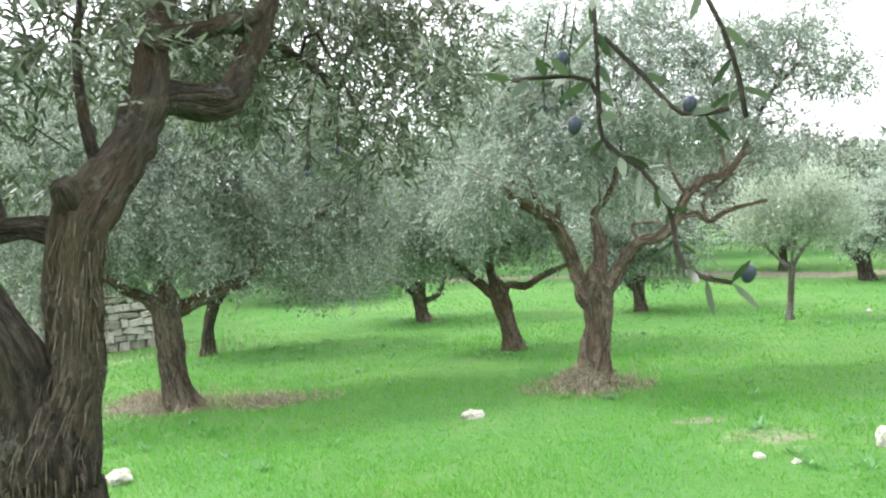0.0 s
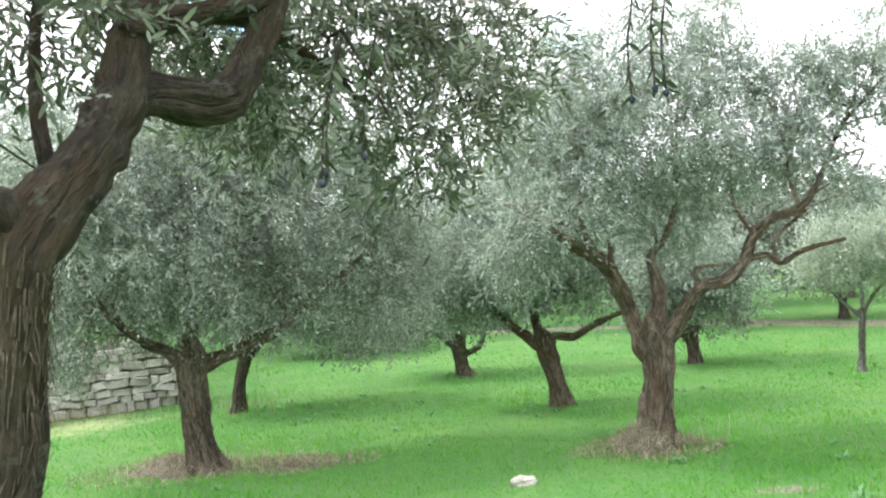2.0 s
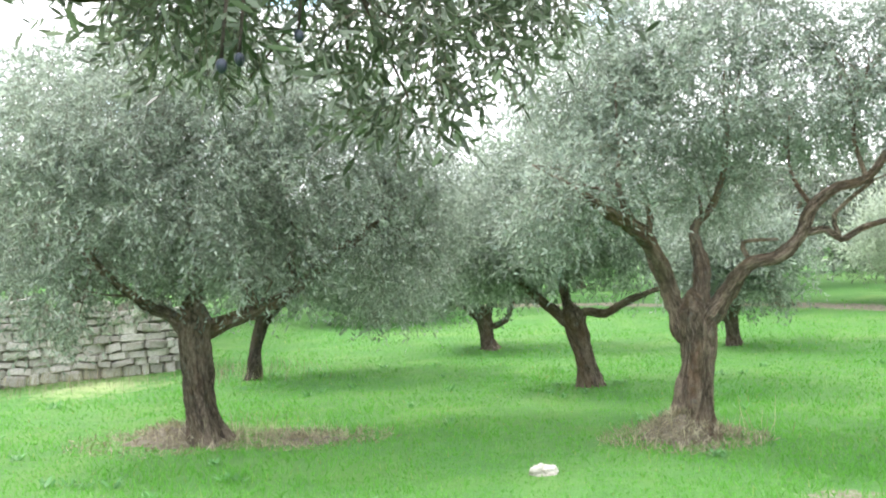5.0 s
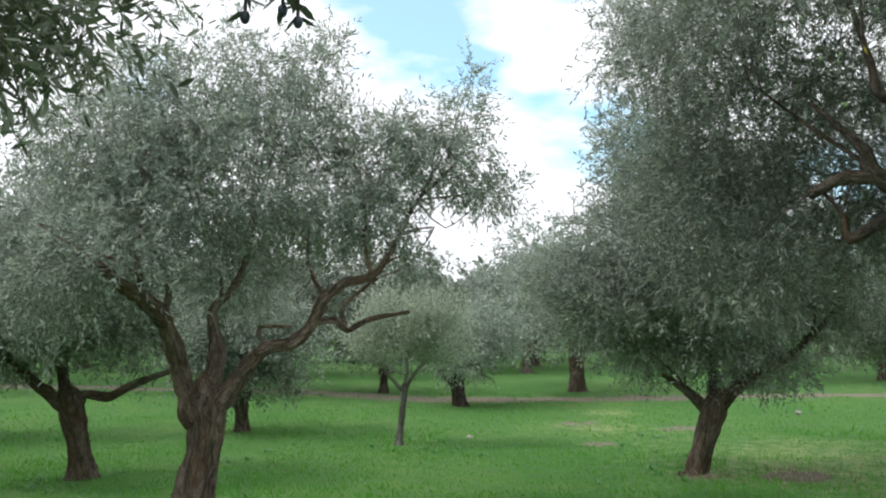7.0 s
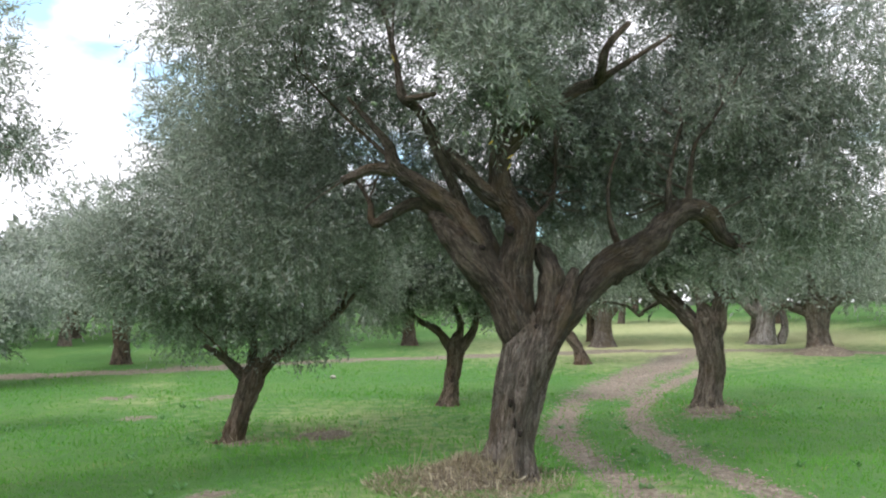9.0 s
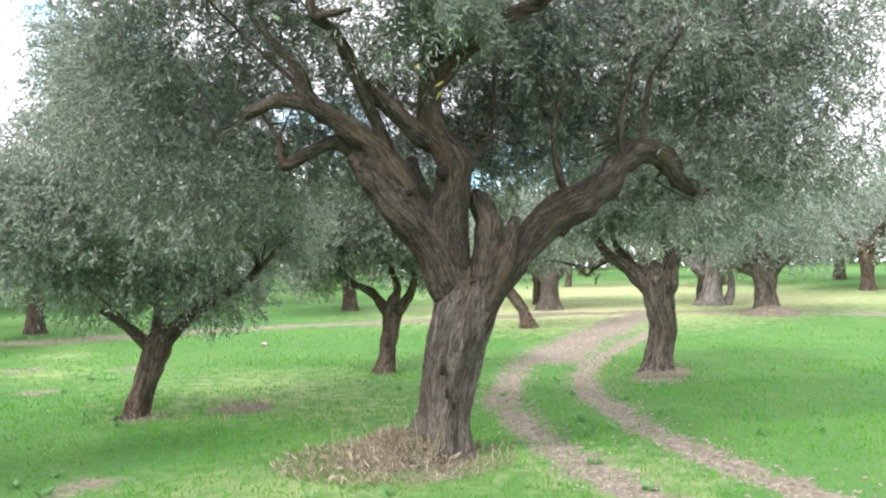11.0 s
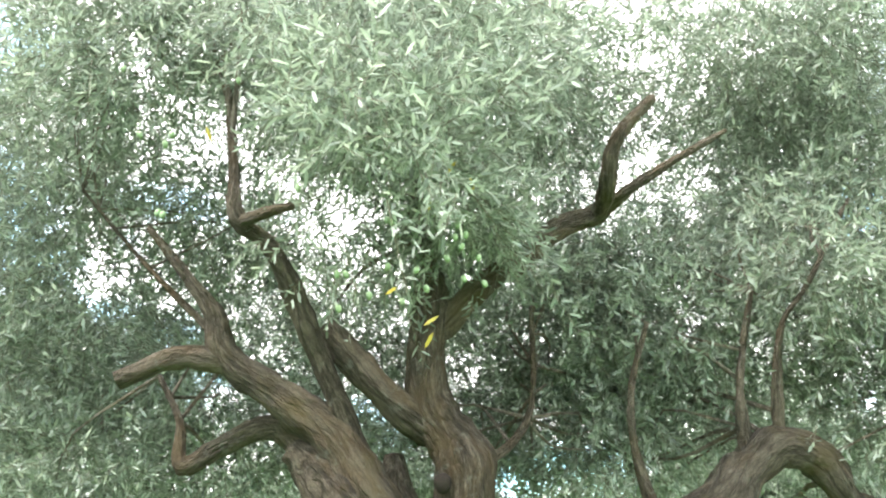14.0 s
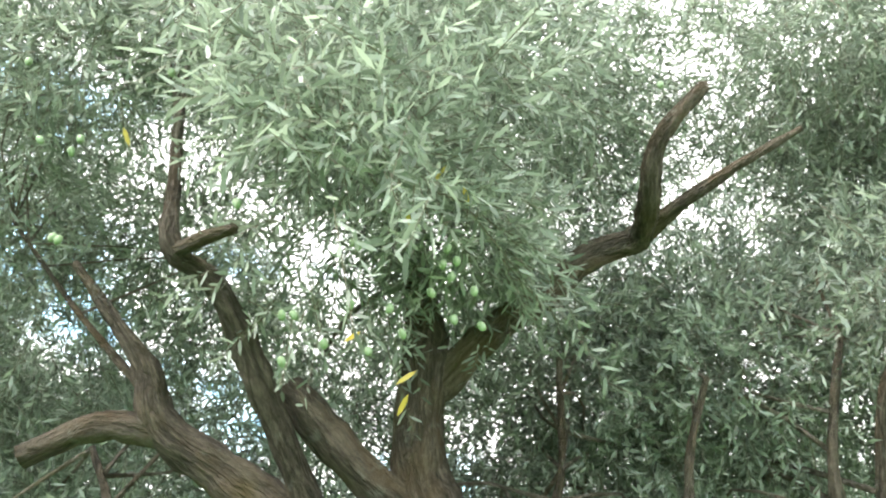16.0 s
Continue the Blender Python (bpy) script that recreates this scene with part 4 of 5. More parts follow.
VASE = dict(base=(7.30, 8.42, 0.01),
    trunk=[(-0.07, 0.10, -0.21, 0.18), (-0.05, 0.08, -0.06, 0.131), (0.03, -0.02, 0.39, 0.12), (0.11, -0.12, 0.80, 0.144)],
    limbs=[
        [(0.13, -0.13, 0.73, 0.0906), (0.27, -0.27, 1.01, 0.0785), (0.44, -0.44, 1.18, 0.0604), (0.76, -0.76, 1.45, 0.0453), (1.04, -1.04, 1.86, 0.0272), (1.24, -1.24, 2.30, 0.0151)],
        [(0.06, -0.06, 0.77, 0.0785), (-0.11, 0.11, 1.01, 0.0544), (-0.29, 0.29, 1.18, 0.0332)],
        [(0.10, -0.10, 0.80, 0.0725), (0.26, 0.03, 1.21, 0.0483), (0.27, 0.16, 1.71, 0.0302)],
        [(0.20, -0.20, 0.87, 0.0362), (0.34, -0.48, 1.11, 0.0362), (0.32, -0.60, 1.19, 0.0302)],
    ],
    crown=[
        (0.10, -0.10, 1.91, 1.08, 1, 0.719),
        (-0.40, 0.54, 1.90, 0.863, 0.9, 0.683),
        (0.68, -0.68, 2.00, 0.791, 0.9, 0.647),
        (0.14, 0.15, 2.63, 1.15, 1.1, 0.647),
        (-0.66, 0.94, 2.18, 0.791, 0.8, 0.575),
        (-0.44, 0.72, 2.95, 0.791, 0.8, 0.575),
        (0.01, 0.42, 3.49, 0.791, 0.8, 0.647),
        (-0.24, 0.66, 4.11, 0.575, 0.6, 0.575),
        (0.64, -0.36, 1.35, 0.647, 0.6, 0.288),
        (-0.18, 0.47, 1.42, 0.647, 0.6, 0.288),
        (0.62, -0.06, 3.26, 0.863, 0.9, 0.647),
        (-0.96, 1.38, 2.45, 0.503, 0.5, 0.431),
        (1.25, -0.97, 2.16, 0.431, 0.5, 0.503),
    ])

CANDELABRA = dict(base=(11.80, 8.05, 0.06),
    trunk=[(-0.02, 0.03, -0.06, 0.194), (-0.00, 0.00, 0.24, 0.136), (0.03, -0.05, 0.68, 0.129), (0.05, -0.08, 0.98, 0.155)],
    limbs=[
        [(0.01, -0.01, 0.90, 0.0872), (-0.10, 0.18, 1.23, 0.0748), (-0.27, 0.47, 1.42, 0.0498), (-0.40, 0.69, 1.71, 0.028)],
        [(0.05, -0.08, 0.98, 0.0872), (0.09, -0.15, 1.35, 0.0623), (0.01, -0.02, 1.72, 0.0374)],
        [(0.08, -0.14, 0.90, 0.0872), (0.20, -0.35, 1.27, 0.0685), (0.22, -0.38, 1.72, 0.0436), (0.19, -0.33, 2.09, 0.0249)],
    ],
    crown=[
        (-0.03, 0.05, 2.24, 0.816, 0.816, 0.593),
        (-0.41, 0.70, 2.16, 0.668, 0.668, 0.593),
        (0.27, -0.46, 2.39, 0.668, 0.668, 0.593),
        (-0.11, 0.18, 2.76, 0.89, 0.89, 0.519),
        (0.34, -0.59, 1.72, 0.371, 0.371, 0.371),
        (-0.55, 0.95, 1.71, 0.371, 0.371, 0.371),
    ])

STOUT = dict(base=(13.00, 4.20, 0.04),
    trunk=[(0.01, -0.05, -0.07, 0.315), (0.02, -0.07, 0.19, 0.214), (0.03, -0.14, 0.71, 0.195), (0.02, -0.09, 1.26, 0.246)],
    limbs=[
        [(-0.00, 0.00, 1.22, 0.134), (-0.06, 0.26, 1.50, 0.11), (-0.14, 0.59, 1.78, 0.0792), (-0.19, 0.82, 2.10, 0.05), (-0.24, 1.05, 2.5, 0.025)],
        [(0.05, -0.22, 1.26, 0.14), (0.07, -0.30, 1.67, 0.122), (0.13, -0.55, 1.88, 0.0974), (0.18, -0.80, 2.08, 0.0609), (0.24, -1.05, 2.42, 0.0335)],
        [(-0.01, 0.03, 1.36, 0.0792), (0.11, 0.41, 1.75, 0.067), (0.18, 0.57, 1.96, 0.045), (0.25, 0.7, 2.5, 0.02)],
        [(0.07, -0.32, 1.67, 0.0609), (0.24, -0.15, 1.99, 0.0426), (0.35, -0.17, 2.38, 0.0274)],
        [(0.42, 0.76, 1.70, 0.0379), (0.20, 0.94, 1.57, 0.0329), (0.16, 1.02, 1.47, 0.0282), (0.06, 1.18, 1.63, 0.0235), (-0.25, 1.51, 1.72, 0.0149)],
    ],
    crown=[
        (0.02, -0.10, 2.6, 0.942, 0.942, 0.56),
        (-0.14, 0.62, 2.64, 0.725, 0.725, 0.56),
        (0.18, -0.80, 2.66, 0.797, 0.797, 0.56),
        (0.05, -0.24, 3.3, 1.15, 1.15, 0.6),
        (0.27, -1.35, 2.5, 0.45, 0.45, 0.45),
        (-0.30, 1.15, 2.4, 0.5, 0.45, 0.4),
    ])

BROAD = dict(base=(23.90, 3.54, 0.51),
    trunk=[(-0.00, 0.03, -0.08, 0.456), (-0.00, 0.05, 0.26, 0.296), (-0.01, 0.06, 0.85, 0.285), (-0.01, 0.09, 1.21, 0.353)],
    limbs=[
        [(-0.02, 0.20, 1.03, 0.165), (-0.08, 0.81, 1.30, 0.132), (-0.12, 1.26, 1.21, 0.077)],
        [(0.01, -0.07, 1.03, 0.176), (0.05, -0.50, 1.45, 0.121), (0.10, -1.03, 1.68, 0.066)],
        [(-0.01, 0.09, 1.15, 0.165), (-0.01, 0.14, 1.69, 0.11), (-0.02, 0.24, 2.29, 0.055)],
    ],
    crown=[
        (-0.00, 0.02, 2.29, 1.44, 1.44, 0.917),
        (-0.11, 1.13, 2.07, 1.18, 1.18, 0.786),
        (0.10, -1.04, 2.15, 1.18, 1.18, 0.917),
        (-0.00, 0.01, 3.13, 1.7, 1.7, 0.917),
    ])

BENT = dict(base=(19.00, 8.45, 0.34),
    trunk=[(-0.01, 0.01, 0.00, 0.212), (-0.02, 0.05, 0.27, 0.145), (-0.08, 0.20, 0.60, 0.135), (-0.16, 0.42, 0.90, 0.135)],
    limbs=[
        [(-0.16, 0.42, 0.87, 0.121), (-0.11, 0.28, 1.20, 0.0931), (0.03, -0.07, 1.42, 0.0652), (0.16, -0.42, 1.80, 0.0372)],
        [(-0.15, 0.39, 0.93, 0.0838), (-0.21, 0.54, 1.36, 0.0559), (-0.28, 0.74, 1.80, 0.0326)],
    ],
    crown=[
        (-0.17, 0.44, 2.02, 0.887, 0.887, 0.665),
        (0.14, -0.37, 2.13, 0.887, 0.887, 0.665),
        (-0.01, 0.03, 2.68, 0.997, 0.997, 0.665),
    ])

PALE_OLD = dict(base=(26.31, 5.37, 0.62),
    trunk=[(0, 0, -0.1, 0.48), (0.02, -0.03, 0.3, 0.33), (0.05, -0.08, 0.8, 0.28), (0.08, -0.12, 1.2, 0.31)],
    limbs=[
        [(0.0, 0.2, 1.0, 0.2), (-0.1, 0.6, 1.6, 0.24), (-0.2, 1.1, 2.2, 0.14), (-0.2, 1.5, 2.9, 0.08)],
        [(0.1, -0.25, 1.05, 0.2), (0.25, -0.55, 1.7, 0.22), (0.5, -1.0, 2.3, 0.14), (0.7, -1.5, 2.9, 0.08)],
        [(0.2, -0.5, 0.1, 0.14), (0.22, -0.6, 0.7, 0.1), (0.2, -0.5, 1.3, 0.11), (0.3, -0.6, 1.9, 0.1)],
    ],
    crown=[
        (0, 0.1, 3.2, 1.7, 1.7, 0.9),
        (-0.2, 1.4, 3.0, 1.3, 1.3, 0.8),
        (0.5, -1.4, 3.0, 1.3, 1.3, 0.8),
        (0.2, 0, 4.2, 1.9, 1.9, 0.9),
    ])

SPLIT_OLD = dict(base=(23.91, 9.67, 0.57),
    trunk=[(0, 0, -0.1, 0.45), (0.0, -0.02, 0.3, 0.31), (0.02, -0.05, 0.8, 0.27), (0.04, -0.08, 1.25, 0.31)],
    limbs=[
        [(0.0, 0.15, 1.1, 0.24), (-0.1, 0.5, 1.7, 0.18), (-0.15, 0.9, 2.2, 0.1)],
        [(0.05, -0.2, 1.1, 0.24), (0.2, -0.5, 1.7, 0.18), (0.35, -0.95, 2.1, 0.1)],
    ],
    crown=[
        (0, 0, 2.7, 1.5, 1.5, 0.8),
        (-0.15, 1.1, 2.5, 1.1, 1.1, 0.7),
        (0.4, -1.1, 2.5, 1.1, 1.1, 0.7),
        (0.1, 0, 3.5, 1.6, 1.6, 0.8),
    ])

DARK_STEM = dict(base=(9.07, 17.10, 0.27),
    trunk=[(-0.01, 0.01, -0.22, 0.189), (-0.05, 0.03, 0.17, 0.145), (-0.10, 0.06, 0.54, 0.156)],
    limbs=[
        [(-0.17, 0.10, 0.48, 0.086), (-0.43, 0.25, 0.79, 0.0537), (-0.64, 0.37, 1.16, 0.0322)],
        [(-0.08, 0.05, 0.52, 0.086), (0.16, -0.09, 0.91, 0.0537), (0.38, -0.22, 1.28, 0.0322)],
    ],
    crown=[
        (-0.05, 0.03, 1.29, 0.895, 0.895, 0.64),
        (0.49, -0.28, 1.66, 0.767, 0.767, 0.64),
        (-0.58, 0.33, 1.41, 0.64, 0.64, 0.512),
    ])

FAR_STEM = dict(base=(8.71, 20.50, 0.41),
    trunk=[(-0.02, 0.01, -0.23, 0.155), (-0.01, 0.01, 0.29, 0.103), (-0.04, 0.02, 0.73, 0.103)],
    limbs=[
        [(-0.04, 0.02, 0.66, 0.0685), (-0.20, 0.09, 1.17, 0.0498), (-0.33, 0.15, 1.61, 0.0311)],
        [(-0.02, 0.01, 0.66, 0.0685), (0.26, -0.12, 1.16, 0.0498)],
    ],
    crown=[
        (-0.07, 0.03, 1.53, 1.04, 1.04, 0.667),
        (-0.60, 0.27, 1.46, 0.741, 0.741, 0.593),
        (0.47, -0.21, 1.60, 0.741, 0.741, 0.593),
    ])

GNARLED = dict(base=(-3.58, 21.80, 0.40),
    trunk=[(0.01, 0.00, -0.39, 0.325), (0.04, 0.01, -0.10, 0.234), (0.06, 0.01, 0.27, 0.221)],
    limbs=[
        [(-0.03, -0.00, 0.17, 0.138), (-0.41, -0.07, 0.67, 0.088), (-0.95, -0.16, 1.17, 0.0503)],
        [(0.12, 0.02, 0.19, 0.138), (0.59, 0.10, 0.59, 0.088), (1.19, 0.20, 0.98, 0.0503)],
    ],
    crown=[
        (0.09, 0.01, 1.37, 1.5, 1.5, 0.898),
        (-0.93, -0.16, 1.31, 0.898, 0.898, 0.898),
        (1.05, 0.17, 0.99, 0.898, 0.898, 0.823),
    ])

NEAR = dict(base=(-1.11, 2.20, 0.00),
    trunk=[(-0.02, -0.02, 0.68, 0.169), (-0.02, -0.01, 0.88, 0.142), (-0.01, -0.01, 0.99, 0.134), (-0.01, -0.01, 1.07, 0.127)],
    limbs=[
        [(0.03, 0.02, 0.96, 0.0722), (0.04, 0.03, 1.12, 0.0794), (0.05, 0.04, 1.27, 0.0808), (0.06, 0.05, 1.40, 0.0808), (0.07, 0.06, 1.55, 0.0808), (0.09, 0.07, 1.69, 0.0842), (0.13, 0.14, 1.80, 0.0794), (0.18, 0.25, 1.94, 0.0683), (0.21, 0.33, 2.09, 0.0635), (0.21, 0.42, 2.29, 0.0558), (0.24, 0.57, 2.61, 0.0385), (0.33, 0.64, 2.89, 0.0212)],
        [(0.20, 0.32, 2.07, 0.0529), (0.27, 0.41, 2.11, 0.0587), (0.35, 0.50, 2.11, 0.0645), (0.41, 0.56, 2.13, 0.0616), (0.45, 0.61, 2.23, 0.05), (0.50, 0.67, 2.36, 0.0433), (0.55, 0.81, 2.60, 0.0337), (0.61, 0.99, 2.91, 0.0192)],
        [(0.23, 0.41, 2.30, 0.0433), (0.33, 0.51, 2.35, 0.0337), (0.45, 0.62, 2.41, 0.0308), (0.51, 0.68, 2.45, 0.0241)],
        [(0.10, 0.07, 1.72, 0.0404), (0.08, 0.03, 1.77, 0.0462), (0.08, -0.00, 1.81, 0.0382)],
        [(-0.06, -0.04, 0.98, 0.0673), (-0.05, -0.04, 1.14, 0.0722), (-0.05, -0.04, 1.27, 0.076), (-0.07, -0.06, 1.39, 0.075), (-0.16, -0.07, 1.53, 0.0722), (-0.28, -0.09, 1.69, 0.0673), (-0.39, -0.11, 1.83, 0.0558), (-0.51, -0.15, 2.06, 0.0385), (-0.58, -0.20, 2.28, 0.0212)],
        [(0.00, 0.13, 1.68, 0.0433), (-0.09, 0.12, 1.70, 0.0356), (-0.20, 0.10, 1.70, 0.0346), (-0.36, 0.10, 1.74, 0.0337), (-0.51, 0.11, 1.82, 0.0241), (-0.64, 0.13, 1.95, 0.0144)],
        [(-0.17, 0.12, 1.71, 0.0288), (-0.25, 0.17, 1.96, 0.0216), (-0.36, 0.22, 2.23, 0.0173), (-0.38, 0.21, 2.47, 0.009)],
        [(0.10, 0.21, 1.84, 0.0221), (0.03, 0.28, 2.04, 0.0194), (-0.02, 0.37, 2.27, 0.0143), (-0.00, 0.38, 2.46, 0.0081)],
        [(0.24, 0.38, 2.27, 0.0289), (0.39, 0.81, 2.44, 0.0241), (0.58, 1.47, 2.42, 0.0154), (0.63, 1.64, 2.29, 0.0115), (0.61, 1.62, 2.18, 0.006)],
        [(0.58, 1.47, 2.42, 0.00962), (0.68, 1.55, 2.34, 0.0077), (0.78, 1.75, 2.55, 0.006), (0.93, 2.00, 2.78, 0.006)],
    ],
    crown=[
        (-0.74, 0.56, 2.26, 0.23, 0.45, 0.18),
        (0.57, 1.63, 2.61, 0.409, 0.5, 0.144),
        (1.14, 1.96, 2.61, 0.34, 0.5, 0.183),
        (0.01, 1.60, 2.56, 0.371, 0.5, 0.223),
        (-0.16, 0.76, 2.34, 0.329, 0.4, 0.307),
        (0.18, 1.00, 2.49, 0.294, 0.4, 0.204),
        (-0.32, 0.91, 1.99, 0.233, 0.4, 0.163),
        (-0.02, 0.39, 2.32, 0.325, 0.4, 0.172),
        (-0.11, 1.22, 2.29, 0.297, 0.4, 0.223),
        (-1.23, 0.94, 2.06, 0.206, 0.4, 0.126),
        (0.94, 1.31, 2.21, 0.282, 0.35, 0.163),
        (1.21, 1.52, 2.34, 0.211, 0.3, 0.114),
        (0.84, 1.20, 2.04, 0.156, 0.3, 0.127),
        (0.98, 1.74, 2.45, 0.257, 0.3, 0.0735),
        (0.34, 1.19, 2.25, 0.264, 0.35, 0.109),
        (-0.51, -0.02, 2.27, 0.34, 0.6, 0.34),
        (-0.31, 0.52, 2.65, 0.412, 0.8, 0.137),
        (0.31, 0.88, 2.78, 0.481, 0.9, 0.172),
        (0.68, 1.80, 2.70, 0.195, 0.4, 0.103),
        (0.99, 1.79, 2.86, 0.344, 0.7, 0.149),
        (-0.53, 0.85, 2.39, 0.115, 0.3, 0.103),
        (-1.05, 0.32, 2.04, 0.24, 0.45, 0.22),
    ])

HANGING_STEM = [(0.19, 0.95, 1.94, 0.00504), (0.20, 0.95, 1.84, 0.00437), (0.20, 0.95, 1.76, 0.00403), (0.20, 0.95, 1.67, 0.00369), (0.24, 0.94, 1.63, 0.00302), (0.27, 0.94, 1.58, 0.00269), (0.28, 0.93, 1.51, 0.00202), (0.33, 0.92, 1.49, 0.00134)]

HANGING_SIDE = [(0.21, 0.95, 1.79, 0.00269), (0.25, 0.94, 1.74, 0.00202), (0.29, 0.93, 1.69, 0.00168), (0.34, 0.92, 1.69, 0.00134)]

HANGING_LOW = [(0.20, 0.95, 1.70, 0.00235), (0.19, 0.95, 1.74, 0.00168), (0.14, 0.96, 1.75, 0.00134), (0.10, 0.97, 1.75, 0.00101)]

HANGING_TIP = [(0.27, 0.94, 1.93, 0.00269), (0.32, 0.92, 1.83, 0.00202), (0.35, 0.92, 1.75, 0.00168), (0.36, 0.92, 1.68, 0.00101)]

HANGING_OLIVES = [(0.16, 0.96, 1.77, 0.0114), (0.35, 0.92, 1.50, 0.0101), (0.30, 0.93, 1.70, 0.00739), (0.09, 0.97, 1.86, 0.0101), (0.17, 0.96, 1.69, 0.00537)]

GREEN_OLIVES = [(6.00, 4.31, 3.30), (6.01, 4.29, 3.29), (6.18, 4.06, 3.29), (6.19, 4.03, 3.24), (6.19, 4.05, 3.19), (6.17, 4.07, 3.23), (5.44, 5.09, 3.29), (5.45, 5.07, 3.28), (5.36, 5.19, 3.66), (5.29, 5.29, 4.00), (5.44, 5.08, 3.67), (5.43, 5.10, 3.62), (5.88, 4.47, 3.04), (5.90, 4.44, 3.04), (6.10, 4.17, 2.99), (6.15, 4.10, 3.13), (6.23, 3.99, 3.14), (5.77, 4.62, 3.43), (5.77, 4.63, 3.44), (6.24, 3.97, 3.02), (6.19, 4.04, 3.04), (6.04, 4.25, 2.93), (5.89, 4.46, 2.89), (5.96, 4.36, 2.95), (5.59, 4.87, 3.97), (6.63, 3.43, 3.99), (6.00, 4.30, 3.08), (6.07, 4.20, 3.07), (6.12, 4.14, 3.36)]

LOOSE_OLIVES = [(-0.39, 2.40, 1.81), (-0.40, 2.51, 1.85), (-0.31, 2.54, 1.89), (0.38, 2.71, 2.01), (0.44, 2.70, 2.03), (0.47, 2.71, 2.02)]

YELLOW_LEAVES = [(6.15, 4.05, 3.59), (6.18, 4.00, 3.51), (6.08, 4.15, 3.41), (6.00, 4.25, 2.98), (6.10, 4.11, 2.86), (6.09, 4.13, 2.79), (5.73, 4.63, 3.93), (5.50, 4.94, 3.70)]

FRONT, BIG["crown"] = BIG["crown"][:5], BIG["crown"][5:]
# trunk in its paler bark, limbs in bark with the crown's shade painted in
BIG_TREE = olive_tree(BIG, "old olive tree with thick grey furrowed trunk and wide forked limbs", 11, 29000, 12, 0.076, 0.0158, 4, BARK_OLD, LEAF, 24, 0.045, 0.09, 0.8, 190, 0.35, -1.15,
                      limb_bark=BARK_LIMB_SHADED, flakes=500)
front_leaves, front_stems = sprigs(np.random.default_rng(19), FRONT, 2050, 12, 0.074, 0.0138, 6, 0.35, -0.2)
tagged(part("crown", polys_from("crown", front_leaves, 6), LEAF, BIG_TREE), kind="stuff")
tagged(part("twig", polys_from("twig", front_stems, 4), TWIG, BIG_TREE), kind="stuff")
# this backlit crown's shade is painted in by its darker leaf colour
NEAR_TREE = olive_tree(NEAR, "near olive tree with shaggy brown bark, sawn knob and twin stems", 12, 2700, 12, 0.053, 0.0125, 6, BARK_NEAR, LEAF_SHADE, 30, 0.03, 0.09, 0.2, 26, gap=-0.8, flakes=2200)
olive_tree(FORKED, "olive tree with cracked reddish trunk and elbowed side limb", 13, 8500, 10, 0.066, 0.017, 4, BARK_RED, LEAF_PALE, 18, 0.05, 0.17, 0.5, 90, gap=-0.8, flakes=500)
olive_tree(LEANING, "leaning olive tree with full drooping grey-green crown by dry weeds", 14, 14000, 10, 0.07, 0.018, 4, BARK, LEAF, 16, 0.06, 0.1, 0.4, 70, 0.5, -0.7, flakes=200)
olive_tree(SPREADING, "olive tree with dark slanting trunk and spreading crown", 15, 5500, 9, 0.085, 0.023, 4, BARK, LEAF, 12, 0.08, 0.08, 0.4, 40, gap=-0.7)
olive_tree(VASE, "slanting olive tree with dense vase-shaped dark crown", 16, 11000, 9, 0.075, 0.02, 4, BARK, LEAF_PALE, 14, 0.07, 0.08, 0.4, 60, gap=-0.7)
olive_tree(CANDELABRA, "olive tree with three upright dark limbs beside the track", 17, 4600, 9, 0.09, 0.025, 4, BARK, LEAF, 12, 0.08, 0.08, 0.4, 36)
olive_tree(STOUT, "stout olive tree with two-armed dark trunk beside the track", 18, 5600, 9, 0.085, 0.024, 4, BARK_GREY, LEAF, 14, 0.08, 0.1, 0.4, 40)
for spec, text, seed, bark, leaf, shoots in (
        (TWISTED, "small olive tree with twisted pale trunk on the grass", 21, BARK, LEAF, 3000),
        (SLENDER, "slender dark olive tree near the dry-stone wall", 22, BARK_DARK, LEAF, 3000),
        (FLARED, "olive tree with short flared trunk in the grass", 23, BARK, LEAF, 2600),
        (BROAD, "broad old olive tree on a weedy mound by the track", 25, BARK_GREY, LEAF, 2800),
        (BENT, "bent olive tree with curved leaning trunk at the track", 26, BARK, LEAF, 2200),
        (PALE_OLD, "huge old olive tree with pale splayed trunk beyond the track", 30, BARK_PALE, LEAF_PALE, 2600),
        (SPLIT_OLD, "thick old olive tree with hollowed grey trunk beyond the track", 31, BARK_OLD, LEAF_PALE, 2400),
        (DARK_STEM, "olive tree with dark straight stem near the cross track", 27, BARK_DARK, LEAF_PALE, 1800),
        (FAR_STEM, "thin olive tree at the edge of the cross track", 28, BARK_DARK, LEAF, 1800),
        (GNARLED, "gnarled olive tree with low hanging crown", 29, BARK, LEAF, 3000)):
    olive_tree(spec, text, seed, shoots, 8, 0.11, 0.032, 4, bark, leaf, 9, 0.12, 0.08, 0.4, 16, gap=-0.7)


olive_tree(SAPLING, "young olive sapling with thin stem and pale feathery crown", 24, 1700, 9, 0.1, 0.019, 4, BARK_PALE, LEAF_YOUNG, 9, 0.1, 0.05, 0.3, 16, droop=-0.75, gap=-0.7)


